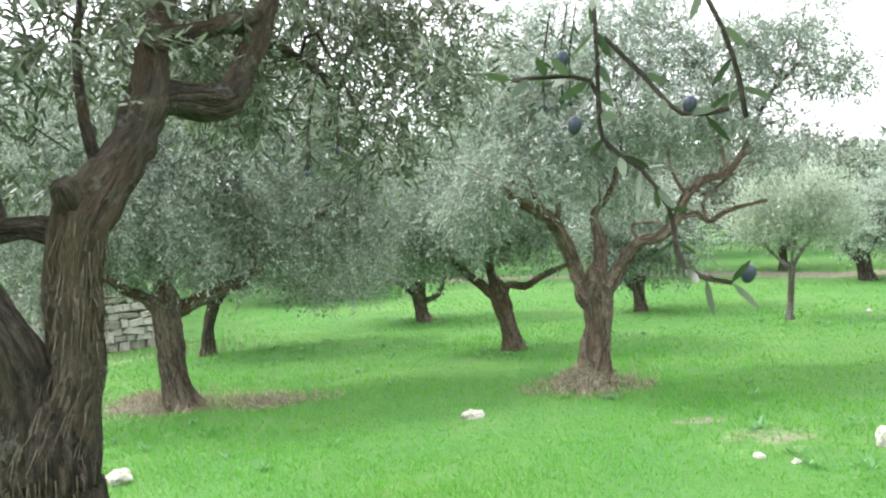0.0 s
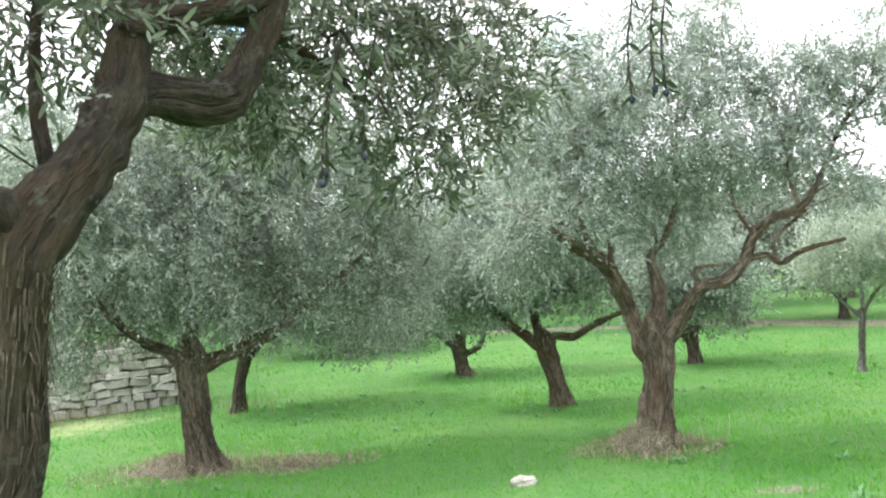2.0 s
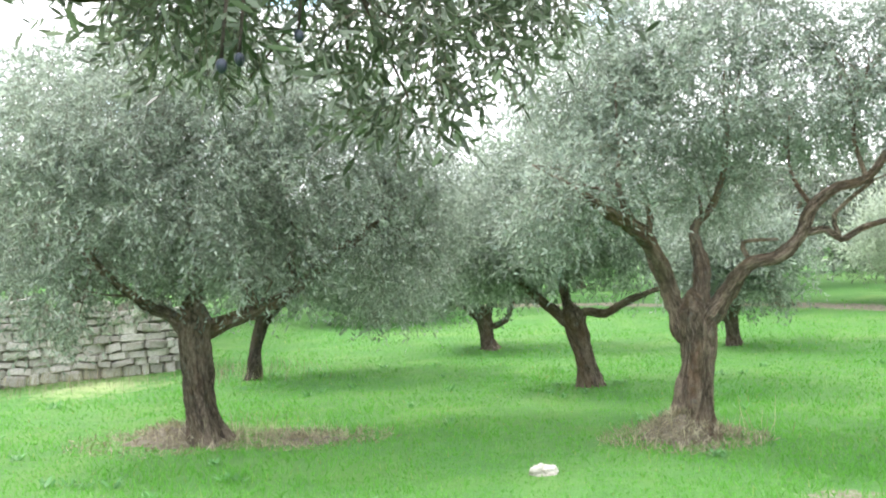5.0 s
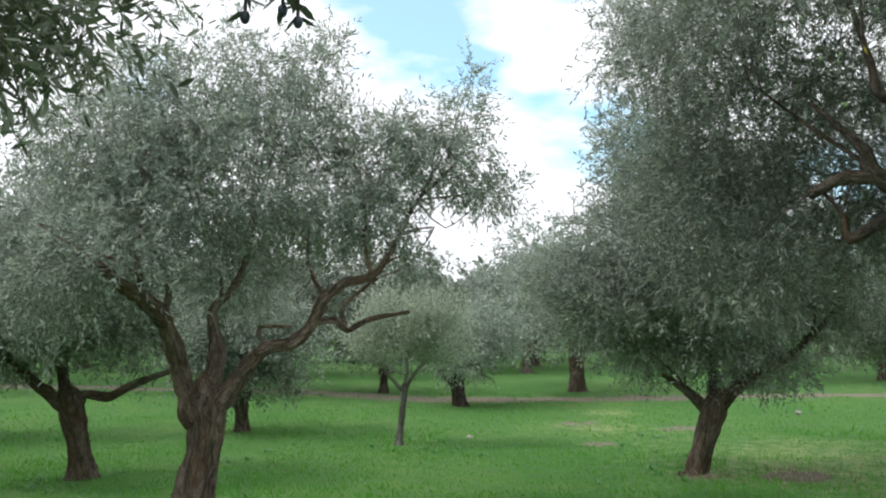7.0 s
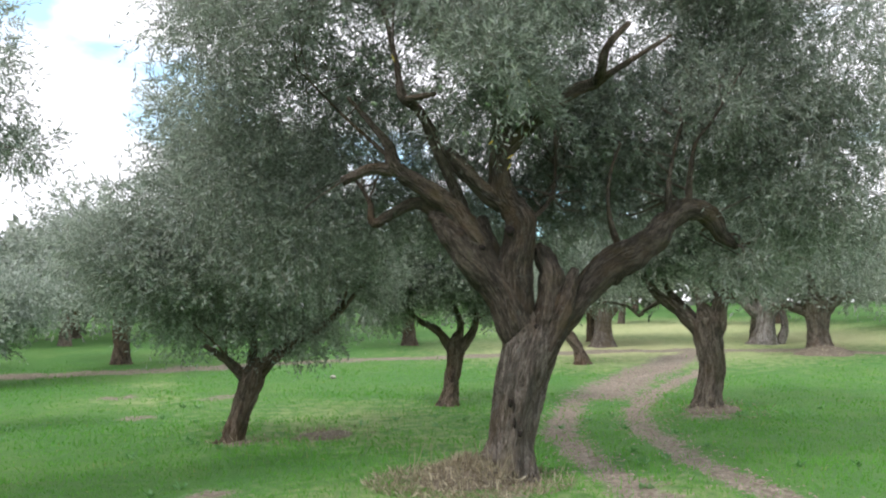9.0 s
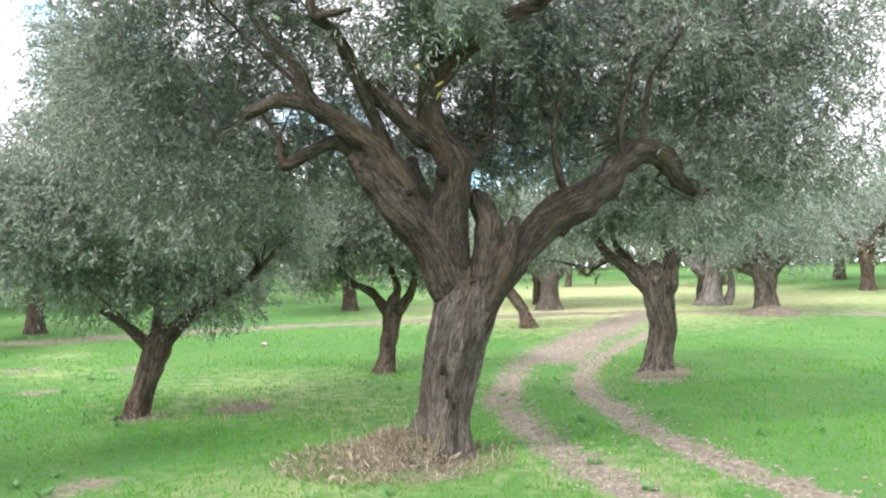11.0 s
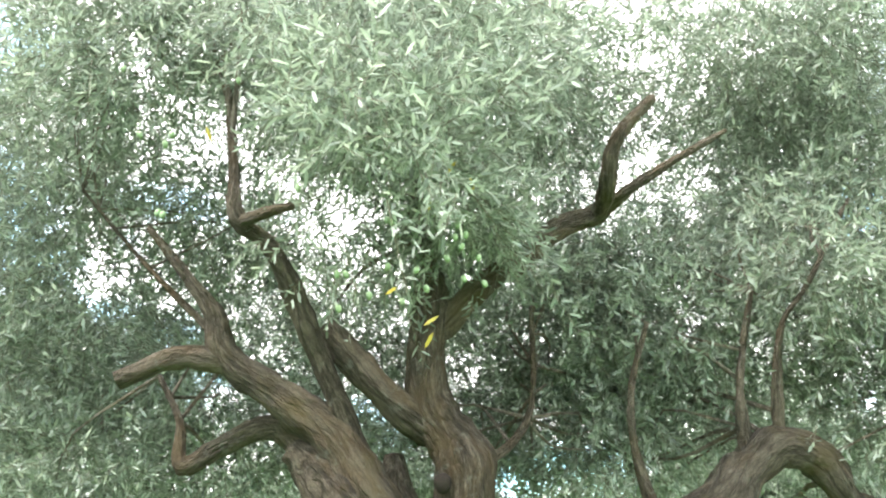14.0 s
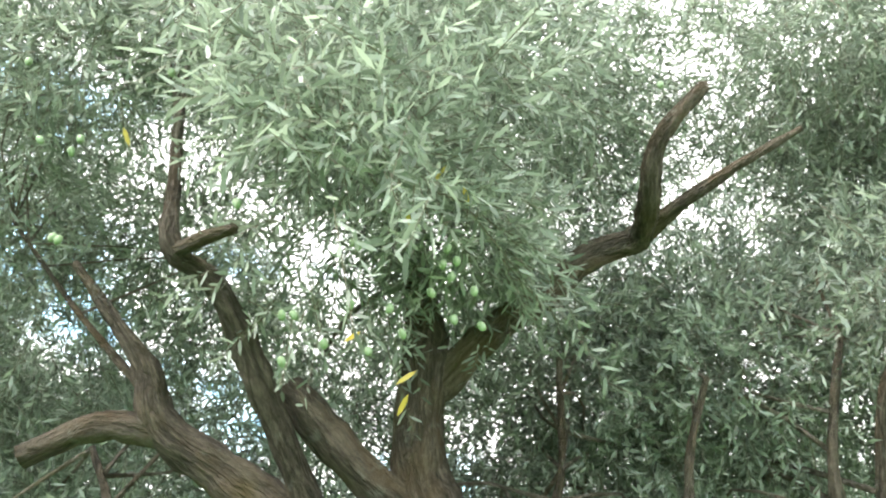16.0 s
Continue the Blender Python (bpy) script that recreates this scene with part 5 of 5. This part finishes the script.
# ---- the rows of olive trees further off ----
def distant_spec(seed, tall, girth, spread, low):
    r = random.Random(seed)
    lean = (r.uniform(-0.15, 0.15), r.uniform(-0.15, 0.15))
    fork = tall * 0.27
    trunk = [(0, 0, 0, girth * 1.2), (lean[0] * 0.4, lean[1] * 0.4, fork * 0.5, girth * 0.9), (lean[0], lean[1], fork, girth)]
    limbs, crown = [], []
    for k in range(4):
        a = k * 1.57 + r.uniform(-0.5, 0.5)
        d = spread * r.uniform(0.35, 0.6)
        tip = (lean[0] + math.cos(a) * d, lean[1] + math.sin(a) * d, tall * r.uniform(0.5, 0.62))
        middle = (lean[0] + math.cos(a) * d * 0.5, lean[1] + math.sin(a) * d * 0.5, fork + (tip[2] - fork) * 0.4)
        limbs.append([(lean[0], lean[1], fork * 0.92, girth * 0.7), (*middle, girth * 0.5), (*tip, girth * 0.2)])
        crown.append((tip[0] * 1.25, tip[1] * 1.25, tall * r.uniform(0.5, 0.66), spread * 0.5, spread * 0.5, tall * 0.2))
        crown.append((tip[0] * 1.5, tip[1] * 1.5, tall * r.uniform(low, low + 0.1), spread * 0.36, spread * 0.36, tall * 0.15))
    crown.append((lean[0], lean[1], tall * 0.78, spread * 0.55, spread * 0.55, tall * 0.22))
    return dict(base=(0, 0, 0), trunk=trunk, limbs=limbs, crown=crown)


def distant_tree(seed, label, tall, girth, spread, low, bark, leaf, x, y):
    t = olive_tree(distant_spec(seed, tall, girth, spread, low), label, seed, 1250, 7, 0.19, 0.062, 4, bark, leaf, 8, 0.25, 0.1, 0.4, 8, gap=-0.8, group="olive trees further off")
    t.location = (x, y, float(height(np.array(x), np.array(y))) - 0.03)
    return t


FAR_KINDS = [
    distant_tree(41, "distant olive tree with stout trunk and hanging crown", 4.6, 0.22, 2.5, 0.3, BARK, LEAF, 13.2, 18.3),
    distant_tree(42, "distant olive tree with grey-green rounded crown", 5.2, 0.18, 2.3, 0.42, BARK_GREY, LEAF, 28.2, 5.9),
    distant_tree(43, "distant olive tree with dark trunk and dense crown", 4.9, 0.21, 2.6, 0.36, BARK, LEAF_DEEP, 26.0, 10.7),
]
FAR_PLACES = [(21.9, 15.4), (23.8, 20.6), (31, 24), (17.8, 26.9), (15.8, 24.4), (6.5, 21.6), (20.0, 30), (27, 27), (11.5, 26.5), (6.0, 28.5), (0.5, 26), (-7.5, 24.5), (2.5, 32),
              (-3.5, 31), (9.5, 33), (15, 33), (24, 35), (31, 31), (35, 20), (36, 13), (37, 6.5), (33, 1.0), (29, -3.5), (36, -3), (41, 2), (43, 11), (41, 18), (40, 26), (37, 34),
              (-9.8, 18.6), (-13.5, 17.5), (-17, 15.5), (-12, 23), (-17.5, 21), (-21, 17), (-15, 28), (-9, 30), (-22, 25), (-16, 12), (-20, 11), (-24, 14), (28, 40), (18, 40), (10, 41), (2, 40),
              (-6, 38), (47, 6), (48, 16), (46, 28), (33, 43), (24, -8), (30, -11), (18, -10), (-12, 4), (-9, -4), (-2, -9), (7, -12), (45, -5), (-26, 20), (-20, 32)]
spot = random.Random(5)
for i, (x, y) in enumerate(FAR_PLACES):
    s = spot.uniform(0.85, 1.2)
    t = copy_thing(FAR_KINDS[i % 3], pose(x, y, float(height(np.array(x), np.array(y))) - 0.04, 0, 0, spot.uniform(0, 360)) @ Matrix.Diagonal((s, s, s * spot.uniform(0.92, 1.08), 1)))


def far_woods():
    rng = np.random.default_rng(77)
    n = 26000
    a = rng.uniform(radians(-115), radians(75), n)
    r = rng.uniform(58, 82, n)
    x, y = -np.sin(a) * r, np.cos(a) * r
    crest = 4.6 + 1.6 * np.sin(a * 17) * np.sin(a * 41 + 1) + 1.1 * np.sin(a * 90)
    z = height(x, y) + rng.uniform(0.0, 1, n) ** 0.8 * crest
    p = np.stack([x, y, z], axis=1)
    pol = leaf_polys(p, unit(rng.normal(size=(n, 3))), unit(rng.normal(size=(n, 3))), rng.uniform(0.7, 1.4, n), rng.uniform(0.35, 0.7, n), 4)
    me = polys_from("far_woods", pol, 4)
    me.materials.append(LEAF_DEEP)
    tagged(new("far_woods", me), "far belt of grey-green trees closing the grove", "woods", kind="stuff")


far_woods()

# ---- fruit, a hanging branch and yellow leaves ----
def ball(name, wide, tall, material, rings=6, sides=8):
    bm = bmesh.new()
    bmesh.ops.create_uvsphere(bm, u_segments=sides, v_segments=rings, radius=1.0)
    for v in bm.verts:
        v.co = Vector((v.co.x * wide, v.co.y * wide, v.co.z * tall * (1.0 - 0.08 * v.co.z)))
    for f in bm.faces:
        f.smooth = True
    me = bpy.data.meshes.new(name)
    bm.to_mesh(me)
    bm.free()
    me.materials.append(material)
    return me


def sprig_along(line, rng, spacing, length, width):
    """Opposite pairs of leaves along a stem."""
    pts = glide(line, spacing)[1:]
    base, way, face = [], [], []
    for i in range(1, len(pts)):
        d = unit(pts[i, :3] - pts[i - 1, :3])
        side = unit(np.cross(d, rng.normal(size=3)))
        for s in (1, -1):
            base.append(pts[i, :3])
            way.append(unit(d * 0.55 + side * s * 0.75 + rng.normal(size=3) * 0.25 + np.array((0, 0, -0.15))))
            face.append(unit(rng.normal(size=3) + np.array((0, 0, 0.8))))
    n = len(base)
    return leaf_polys(np.array(base), np.array(way), np.array(face), rng.uniform(0.7, 1.15, n) * length, rng.uniform(0.75, 1.15, n) * width, 6)


near_origin = Vector(NEAR["base"])
hang_rng = np.random.default_rng(8)
for line, leafy in ((HANGING_STEM, 0.028), (HANGING_SIDE, 0.03), (HANGING_LOW, 0.03), (HANGING_TIP, 0.03)):
    local = [(x - near_origin.x, y - near_origin.y, z - near_origin.z, r * 0.38) for x, y, z, r in line]
    v, f, g = tube(local, 7, 0.02, 0.1, 0, 3.0)
    branch = part("hanging_branch", mesh_from("hanging_branch", v, f, True, g), BARK_DARK, NEAR_TREE, "thin hanging branch with olives")
    tagged(part("foliage", polys_from("foliage", sprig_along(local, hang_rng, leafy, 0.042, 0.011), 6), LEAF_FRESH, branch), kind="stuff")
DARK_OLIVE = ball("ripe_olive", 0.0085, 0.0115, FRUIT_DARK, 8, 12)
for x, y, z, r in HANGING_OLIVES:
    o = part("olive", DARK_OLIVE, None, NEAR_TREE, "dark ripe olive")
    o.location = (x - near_origin.x, y - near_origin.y, z - near_origin.z)
    o.rotation_euler = (0.3, 0.2, 0)
for x, y, z in LOOSE_OLIVES:
    foot = (x - near_origin.x, y - near_origin.y, z - near_origin.z)
    stem = [(foot[0] + 0.05, foot[1] + 0.06, foot[2] + 0.34, 0.002), (foot[0] + 0.01, foot[1] + 0.03, foot[2] + 0.16, 0.0016), (foot[0], foot[1], foot[2] + 0.01, 0.0012)]
    v, f, g = tube(stem, 6, 0.03, 0.05, 0, 2.0)
    shoot = part("fruiting_shoot", mesh_from("fruiting_shoot", v, f, True, g), BARK_DARK, NEAR_TREE)
    tagged(part("foliage", polys_from("foliage", sprig_along(stem, hang_rng, 0.022, 0.05, 0.0125), 6), LEAF_FRESH, shoot), kind="stuff")
    o = part("olive", DARK_OLIVE, None, shoot, "dark ripe olive")
    o.location = foot
GREEN_OLIVE = ball("green_olive", 0.0135, 0.0185, FRUIT_GREEN, 6, 10)
for x, y, z in GREEN_OLIVES:
    o = part("olive", GREEN_OLIVE, None, BIG_TREE, "unripe green olive")
    o.location = (x - BIG["base"][0], y - BIG["base"][1], z)
    o.rotation_euler = (spot.uniform(-0.5, 0.5), spot.uniform(-0.5, 0.5), 0)
for x, y, z in YELLOW_LEAVES:
    p = np.array([[x - BIG["base"][0], y - BIG["base"][1], z]])
    pol = leaf_polys(p, unit(hang_rng.normal(size=(1, 3)) * 0.5 + np.array((0, 0, -1.0))), unit(np.array([[-0.8, -0.5, 0.2]])), np.array([0.075]), np.array([0.018]), 6)
    part("yellow_leaf", polys_from("yellow_leaf", pol, 6), LEAF_YELLOW, BIG_TREE, "yellowed leaf")

HOLLOW = mineral_material("hollow_wood", [(0.3, (0.012, 0.009, 0.007)), (0.7, (0.035, 0.026, 0.02))], 20)
for x, y, z, wide, tall in ((6.75, 4.47, 2.30, 0.045, 0.05), (6.60, 4.69, 2.14, 0.04, 0.03), (6.74, 4.49, 0.73, 0.022, 0.045), (6.74, 4.45, 0.55, 0.018, 0.05), (6.77, 4.41, 0.45, 0.02, 0.03), (6.94, 4.31, 1.41, 0.022, 0.03)):
    o = part("knot_hole", ball("knot_hole", wide, tall, HOLLOW), None, BIG_TREE, "dark rotted hole in the wood")
    o.location = (x - BIG["base"][0], y - BIG["base"][1], z)

# ---- dry-stone wall ----
def stone_mesh(name, rng, material, rough=0.18):
    bm = bmesh.new()
    bmesh.ops.create_cube(bm, size=1.0)
    bmesh.ops.bevel(bm, geom=bm.edges[:], offset=0.16, segments=1, affect="EDGES")
    for v in bm.verts:
        v.co += Vector((rng.uniform(-1, 1), rng.uniform(-1, 1), rng.uniform(-1, 1))) * rough * 0.4
    me = bpy.data.meshes.new(name)
    bm.to_mesh(me)
    bm.free()
    me.materials.append(material)
    return me


stone_rng = random.Random(31)
WALL_A, WALL_B = Vector((-9.4, 12.45, 0)), Vector((-5.45, 15.05, 0))
along = (WALL_B - WALL_A).normalized()
back = Vector((-along.y, along.x, 0))
wall_length = (WALL_B - WALL_A).length
core = new("wall_west", None)
tagged(core, "low dry-stone wall of rough grey limestone blocks", "stone wall", kind="structure")
core.location = WALL_A
core_v, core_f = [], []
for i in range(41):
    u = wall_length * i / 40
    p = along * u
    g = float(height(np.array(WALL_A.x + p.x), np.array(WALL_A.y + p.y)))
    top = g + 1.2 + 0.1 * math.sin(i * 1.1) - 0.35 * max(0.0, (u - wall_length + 1.0))
    for off, z in ((0.1, g - 0.1), (0.1, top), (0.5, top), (0.5, g - 0.1)):
        core_v.append(p + back * off + Vector((0, 0, z)))
    if i:
        a, b = (i - 1) * 4, i * 4
        core_f += [(a + k, a + (k + 1) % 4, b + (k + 1) % 4, b + k) for k in range(4)]
part("wall_core", mesh_from("wall_core", core_v, core_f), RUBBLE, core)
stone_kinds = [stone_mesh("stone", stone_rng, WALLSTONE) for _ in range(7)]
z = 0.0
while z < 1.32:
    tall = stone_rng.uniform(0.09, 0.19)
    u = stone_rng.uniform(-0.1, 0.1)
    while u < wall_length - 0.1:
        long = stone_rng.uniform(0.12, 0.4)
        p = along * (u + long / 2)
        g = float(height(np.array(WALL_A.x + p.x), np.array(WALL_A.y + p.y)))
        if z + tall < 1.36 + 0.1 * math.sin(u * 5.2) - 0.45 * max(0.0, u - wall_length + 1.1):
            s = part("stone", stone_kinds[stone_rng.randrange(7)], None, core)
            deep = stone_rng.uniform(0.24, 0.34)
            s.matrix_local = Matrix.Translation(p + back * (0.12 + stone_rng.uniform(-0.03, 0.03)) + Vector((0, 0, g + z + tall / 2))) @ Matrix.Rotation(math.atan2(along.y, along.x) + stone_rng.uniform(-0.08, 0.08), 4, "Z") \
                @ Matrix.Rotation(stone_rng.uniform(-0.22, 0.22), 4, "Y") @ Matrix.Diagonal((long * 1.02, deep, tall * stone_rng.uniform(0.75, 1.2), 1))
        u += long
    z += tall

# ---- loose rocks on the grass ----
def rock(x, y, wide, tall, seed, label):
    rng = random.Random(seed)
    bm = bmesh.new()
    bmesh.ops.create_icosphere(bm, subdivisions=3, radius=1.0)
    o = Vector((rng.uniform(0, 9), rng.uniform(0, 9), 0))
    for v in bm.verts:
        f = 1 + 0.5 * noise.noise(v.co * 1.1 + o) + 0.2 * noise.noise(v.co * 3 + o)
        v.co = Vector((v.co.x * wide * f, v.co.y * wide * 0.8 * f, v.co.z * tall * f))
    me = bpy.data.meshes.new("rock")
    bm.to_mesh(me)
    bm.free()
    me.materials.append(LIMESTONE)
    r = new("rock", me)
    r.location = (x, y, float(land(np.array(x), np.array(y))) + tall * 0.35)
    tagged(r, label, "rock", "pale rocks on the grass")


rock(0.17, 7.3, 0.10, 0.055, 1, "pale whitish rock lying in green grass")
rock(-2.52, 5.95, 0.10, 0.08, 2, "pale whitish rock beside a tree trunk")
rock(3.0, 5.5, 0.11, 0.10, 3, "rounded white rock lying in short grass")
rock(2.02, 5.35, 0.045, 0.025, 4, "small pale stone on a bare patch")
rock(2.2, 5.2, 0.03, 0.02, 5, "small pale stone on a bare patch")
rock(6.9, 13.1, 0.06, 0.04, 6, "small pale stone in distant grass")
rock(13.9, 12.2, 0.07, 0.05, 7, "small white stone in the grass by the track")

# ---- litter and dry weeds round the trunks ----
def litter_mound(x, y, wide, tall, seed, sticks, label, stretch=1.0, turn=0.0):
    rng = np.random.default_rng(seed)
    thing = new("litter_mound", None)
    thing.location = (x, y, float(height(np.array(x), np.array(y))))
    tagged(thing, label, "litter mound", "dry litter under the trees")
    verts, faces = [(0, 0, tall)], []
    rings, sides = 9, 30
    for i in range(1, rings + 1):
        for k in range(sides):
            a, u = 2 * math.pi * k / sides, i / rings
            r = wide * 0.8 * u * (1 + 0.28 * noise.noise(Vector((math.cos(a) * 1.3 + seed, math.sin(a) * 1.3, 0))))
            px, py = r * math.cos(a) * stretch, r * math.sin(a)
            zz = tall * (1 - u ** 1.5) + 0.3 * tall * noise.noise(Vector((px * 6 + seed, py * 6, 1))) * (1.05 - u) - (0.06 if i == rings else 0)
            verts.append((px * math.cos(turn) - py * math.sin(turn), px * math.sin(turn) + py * math.cos(turn), zz))
    faces += [(0, 1 + k, 1 + (k + 1) % sides) for k in range(sides)]
    for i in range(1, rings):
        a, b = 1 + (i - 1) * sides, 1 + i * sides
        faces += [(a + k, b + k, b + (k + 1) % sides, a + (k + 1) % sides) for k in range(sides)]
    part("earth", mesh_from("earth", verts, faces, True), MOUND, thing)
    a, u = rng.uniform(0, 6.28, sticks), rng.uniform(0, 1.9, sticks) ** 0.8
    px, py = u * wide * np.cos(a) * stretch, u * wide * np.sin(a)
    p = np.stack([px * math.cos(turn) - py * math.sin(turn), px * math.sin(turn) + py * math.cos(turn), tall * np.clip(1 - u ** 1.5, 0, 1)], axis=1)
    way = unit(rng.normal(size=(sticks, 3)) + np.array((0, 0, 0.75)))
    pol = leaf_polys(p, way, unit(rng.normal(size=(sticks, 3))), rng.uniform(0.03, 0.13, sticks), rng.uniform(0.003, 0.012, sticks), 4)
    tagged(part("dry_stalk", polys_from("dry_stalk", pol, 4), STRAW, thing), kind="stuff")


litter_mound(6.62, 4.86, 0.5, 0.2, 51, 6500, "heap of dry leaves and dead weeds round an old trunk", 1.15, 2.1)
litter_mound(1.40, 8.38, 0.36, 0.22, 52, 3600, "heap of brown litter round a cracked trunk", 1.2)
litter_mound(-3.4, 9.0, 0.45, 0.15, 53, 2200, "patch of dry brown weeds beside a leaning trunk", 1.5)
litter_mound(-2.1, 8.9, 0.3, 0.02, 54, 1800, "low patch of dead brown grass", 1.9)
litter_mound(13.1, 4.1, 0.6, 0.10, 55, 700, "dark litter at a stout trunk beside the track", 1.5)
litter_mound(23.7, 3.4, 1.0, 0.22, 56, 900, "weedy mound under a broad old tree", 1.3)
litter_mound(8.3, 7.9, 0.4, 0.04, 57, 500, "low patch of dead grass in the meadow", 1.6)
litter_mound(7.28, 8.4, 0.25, 0.05, 58, 250, "dry litter at the foot of a slanting trunk")


def dry_stalks(x, y, count, wide, tall, seed, label):
    rng = np.random.default_rng(seed)
    p = np.stack([rng.normal(size=count) * wide, rng.normal(size=count) * wide, np.zeros(count)], axis=1)
    way = unit(rng.normal(size=(count, 3)) * 0.22 + np.array((0, 0, 1.0)))
    pol = leaf_polys(p, way, unit(rng.normal(size=(count, 3))), rng.uniform(0.4, 1.1, count) * tall, np.full(count, 0.006), 4)
    me = polys_from("dry_weeds", pol, 4)
    me.materials.append(STRAW)
    ob = new("dry_weeds", me)
    ob.location = (x, y, float(height(np.array(x), np.array(y))))
    tagged(ob, label, "dry weeds", kind="stuff")


dry_stalks(6.45, 4.65, 60, 0.18, 0.5, 61, "tall dead stalks rising from litter at a trunk")
dry_stalks(6.2, 5.2, 6, 0.10, 0.6, 62, "few tall dry grass stalks in the meadow")
dry_stalks(1.95, 8.4, 16, 0.15, 0.4, 63, "thin pale stalks beside a cracked trunk")
dry_stalks(-6.9, 13.2, 420, 0.8, 0.4, 64, "dry yellow grass growing along the stone wall")
dry_stalks(-9.5, 11.8, 420, 0.9, 0.5, 65, "dry yellow grass growing along the stone wall")
dry_stalks(-3.0, 9.1, 90, 0.35, 0.3, 66, "dry stalks round a leaning trunk")
dry_stalks(-4.3, 13.4, 260, 0.6, 0.4, 67, "pale dry weeds round a slender trunk")

# ---- grass, weeds and gravel ----
def fan(rng, n, near, far, power=1.0):
    """Places in the wedge of ground that the walk overlooks."""
    a = np.where(rng.uniform(0, 1, n) < 0.8, rng.uniform(radians(-100), radians(52), n), rng.uniform(radians(52), radians(260), n))
    r = near + (far - near) * rng.uniform(0, 1, n) ** power
    return 0.1 - np.sin(a) * r, 1.0 + np.cos(a) * r, r


def grass():
    rng = np.random.default_rng(91)
    n = 80000
    x, y, r = fan(rng, n, 0.1, 22.0, 1.5)
    keep = (rng.uniform(0, 1, n) > bareness(x, y) * 0.97) & (rng.uniform(0, 1, n) > dry_sunlit(x, y) * 0.6) & (rng.uniform(0, 1, n) > (r - 6) / 20)
    x, y, r = x[keep], y[keep], r[keep]
    blades = 5
    x, y, r = np.repeat(x, blades), np.repeat(y, blades), np.repeat(r, blades)
    m = len(x)
    spread = 0.06 + 0.012 * r
    x, y = x + rng.normal(size=m) * spread, y + rng.normal(size=m) * spread
    lush = 0.75 + 0.35 * np.sin(x * 1.3 + 2 * np.sin(y * 0.7)) * np.sin(y * 1.1)
    tall = rng.uniform(0.03, 0.1, m) * lush
    wide = 0.0024 + 0.0005 * r
    base = np.stack([x, y, land(x, y) - 0.004], axis=1)
    way = unit(rng.normal(size=(m, 3)) * 0.5 + np.array((0, 0, 1.0)))
    side = unit(np.cross(way, rng.normal(size=(m, 3)))) * wide[:, None]
    pol = np.stack([base - side, base + side, base + way * tall[:, None]], axis=1).reshape(-1, 3)
    me = polys_from("grass", pol, 3)
    me.materials.append(BLADE)
    tagged(new("grass", me), "short bright green grass blades covering the grove floor", "grass", kind="stuff")


def weeds():
    rng = np.random.default_rng(92)
    n = 420
    x, y, r = fan(rng, n, 3.0, 14.0, 1.2)
    keep = np.sin(x * 0.9 + 1) * np.sin(y * 0.8) > -0.1
    x, y = x[keep], y[keep]
    k = 9
    m = len(x) * k
    base = np.repeat(np.stack([x, y, land(x, y)], axis=1), k, axis=0) + rng.normal(size=(m, 3)) * np.array((0.025, 0.025, 0.0))
    a = rng.uniform(0, 6.28, m)
    way = unit(np.stack([np.cos(a), np.sin(a), rng.uniform(0.5, 1.5, m)], axis=1))
    pol = leaf_polys(base, way, unit(np.array((0, 0, 1.0)) + rng.normal(size=(m, 3)) * 0.2), rng.uniform(0.05, 0.12, m), rng.uniform(0.018, 0.04, m), 6)
    me = polys_from("weeds", pol, 6)
    me.materials.append(WEED)
    tagged(new("weeds", me), "broad-leaved green weeds scattered through the grass", "weeds", kind="stuff")


def gravel():
    rng = np.random.default_rng(93)
    pts = []
    for line in RUTS + [CROSS, JOIN]:
        for (ax, ay), (bx, by) in zip(line[:-1], line[1:]):
            length = math.hypot(bx - ax, by - ay)
            n = int(length * (150 if line in RUTS else 40))
            u = rng.uniform(0, 1, n)
            pts.append(np.stack([ax + (bx - ax) * u + rng.normal(size=n) * 0.2, ay + (by - ay) * u + rng.normal(size=n) * 0.2], axis=1))
    p = np.vstack(pts)
    x, y = p[:, 0], p[:, 1]
    n = len(x)
    s = rng.uniform(0.006, 0.022, n)[:, None]
    c = np.stack([x, y, land(x, y) + s[:, 0] * 0.2], axis=1)
    a = rng.uniform(0, 6.28, n)
    ux = np.stack([np.cos(a), np.sin(a), np.zeros(n)], axis=1) * s * rng.uniform(0.8, 1.5, n)[:, None]
    uy = np.stack([-np.sin(a), np.cos(a), np.zeros(n)], axis=1) * s
    uz = np.array((0, 0, 1.0)) * s * 0.7
    tips = [c + ux, c + uy, c - ux, c - uy]
    tris = []
    for k in range(4):
        tris.append(np.stack([tips[k], tips[(k + 1) % 4], c + uz], axis=1).reshape(-1, 3))
    me = polys_from("gravel", np.vstack(tris), 3)
    me.materials.append(GRAVEL)
    tagged(new("gravel", me), "pale gravel scattered along the wheel ruts", "gravel", kind="stuff")


grass()
weeds()
gravel()
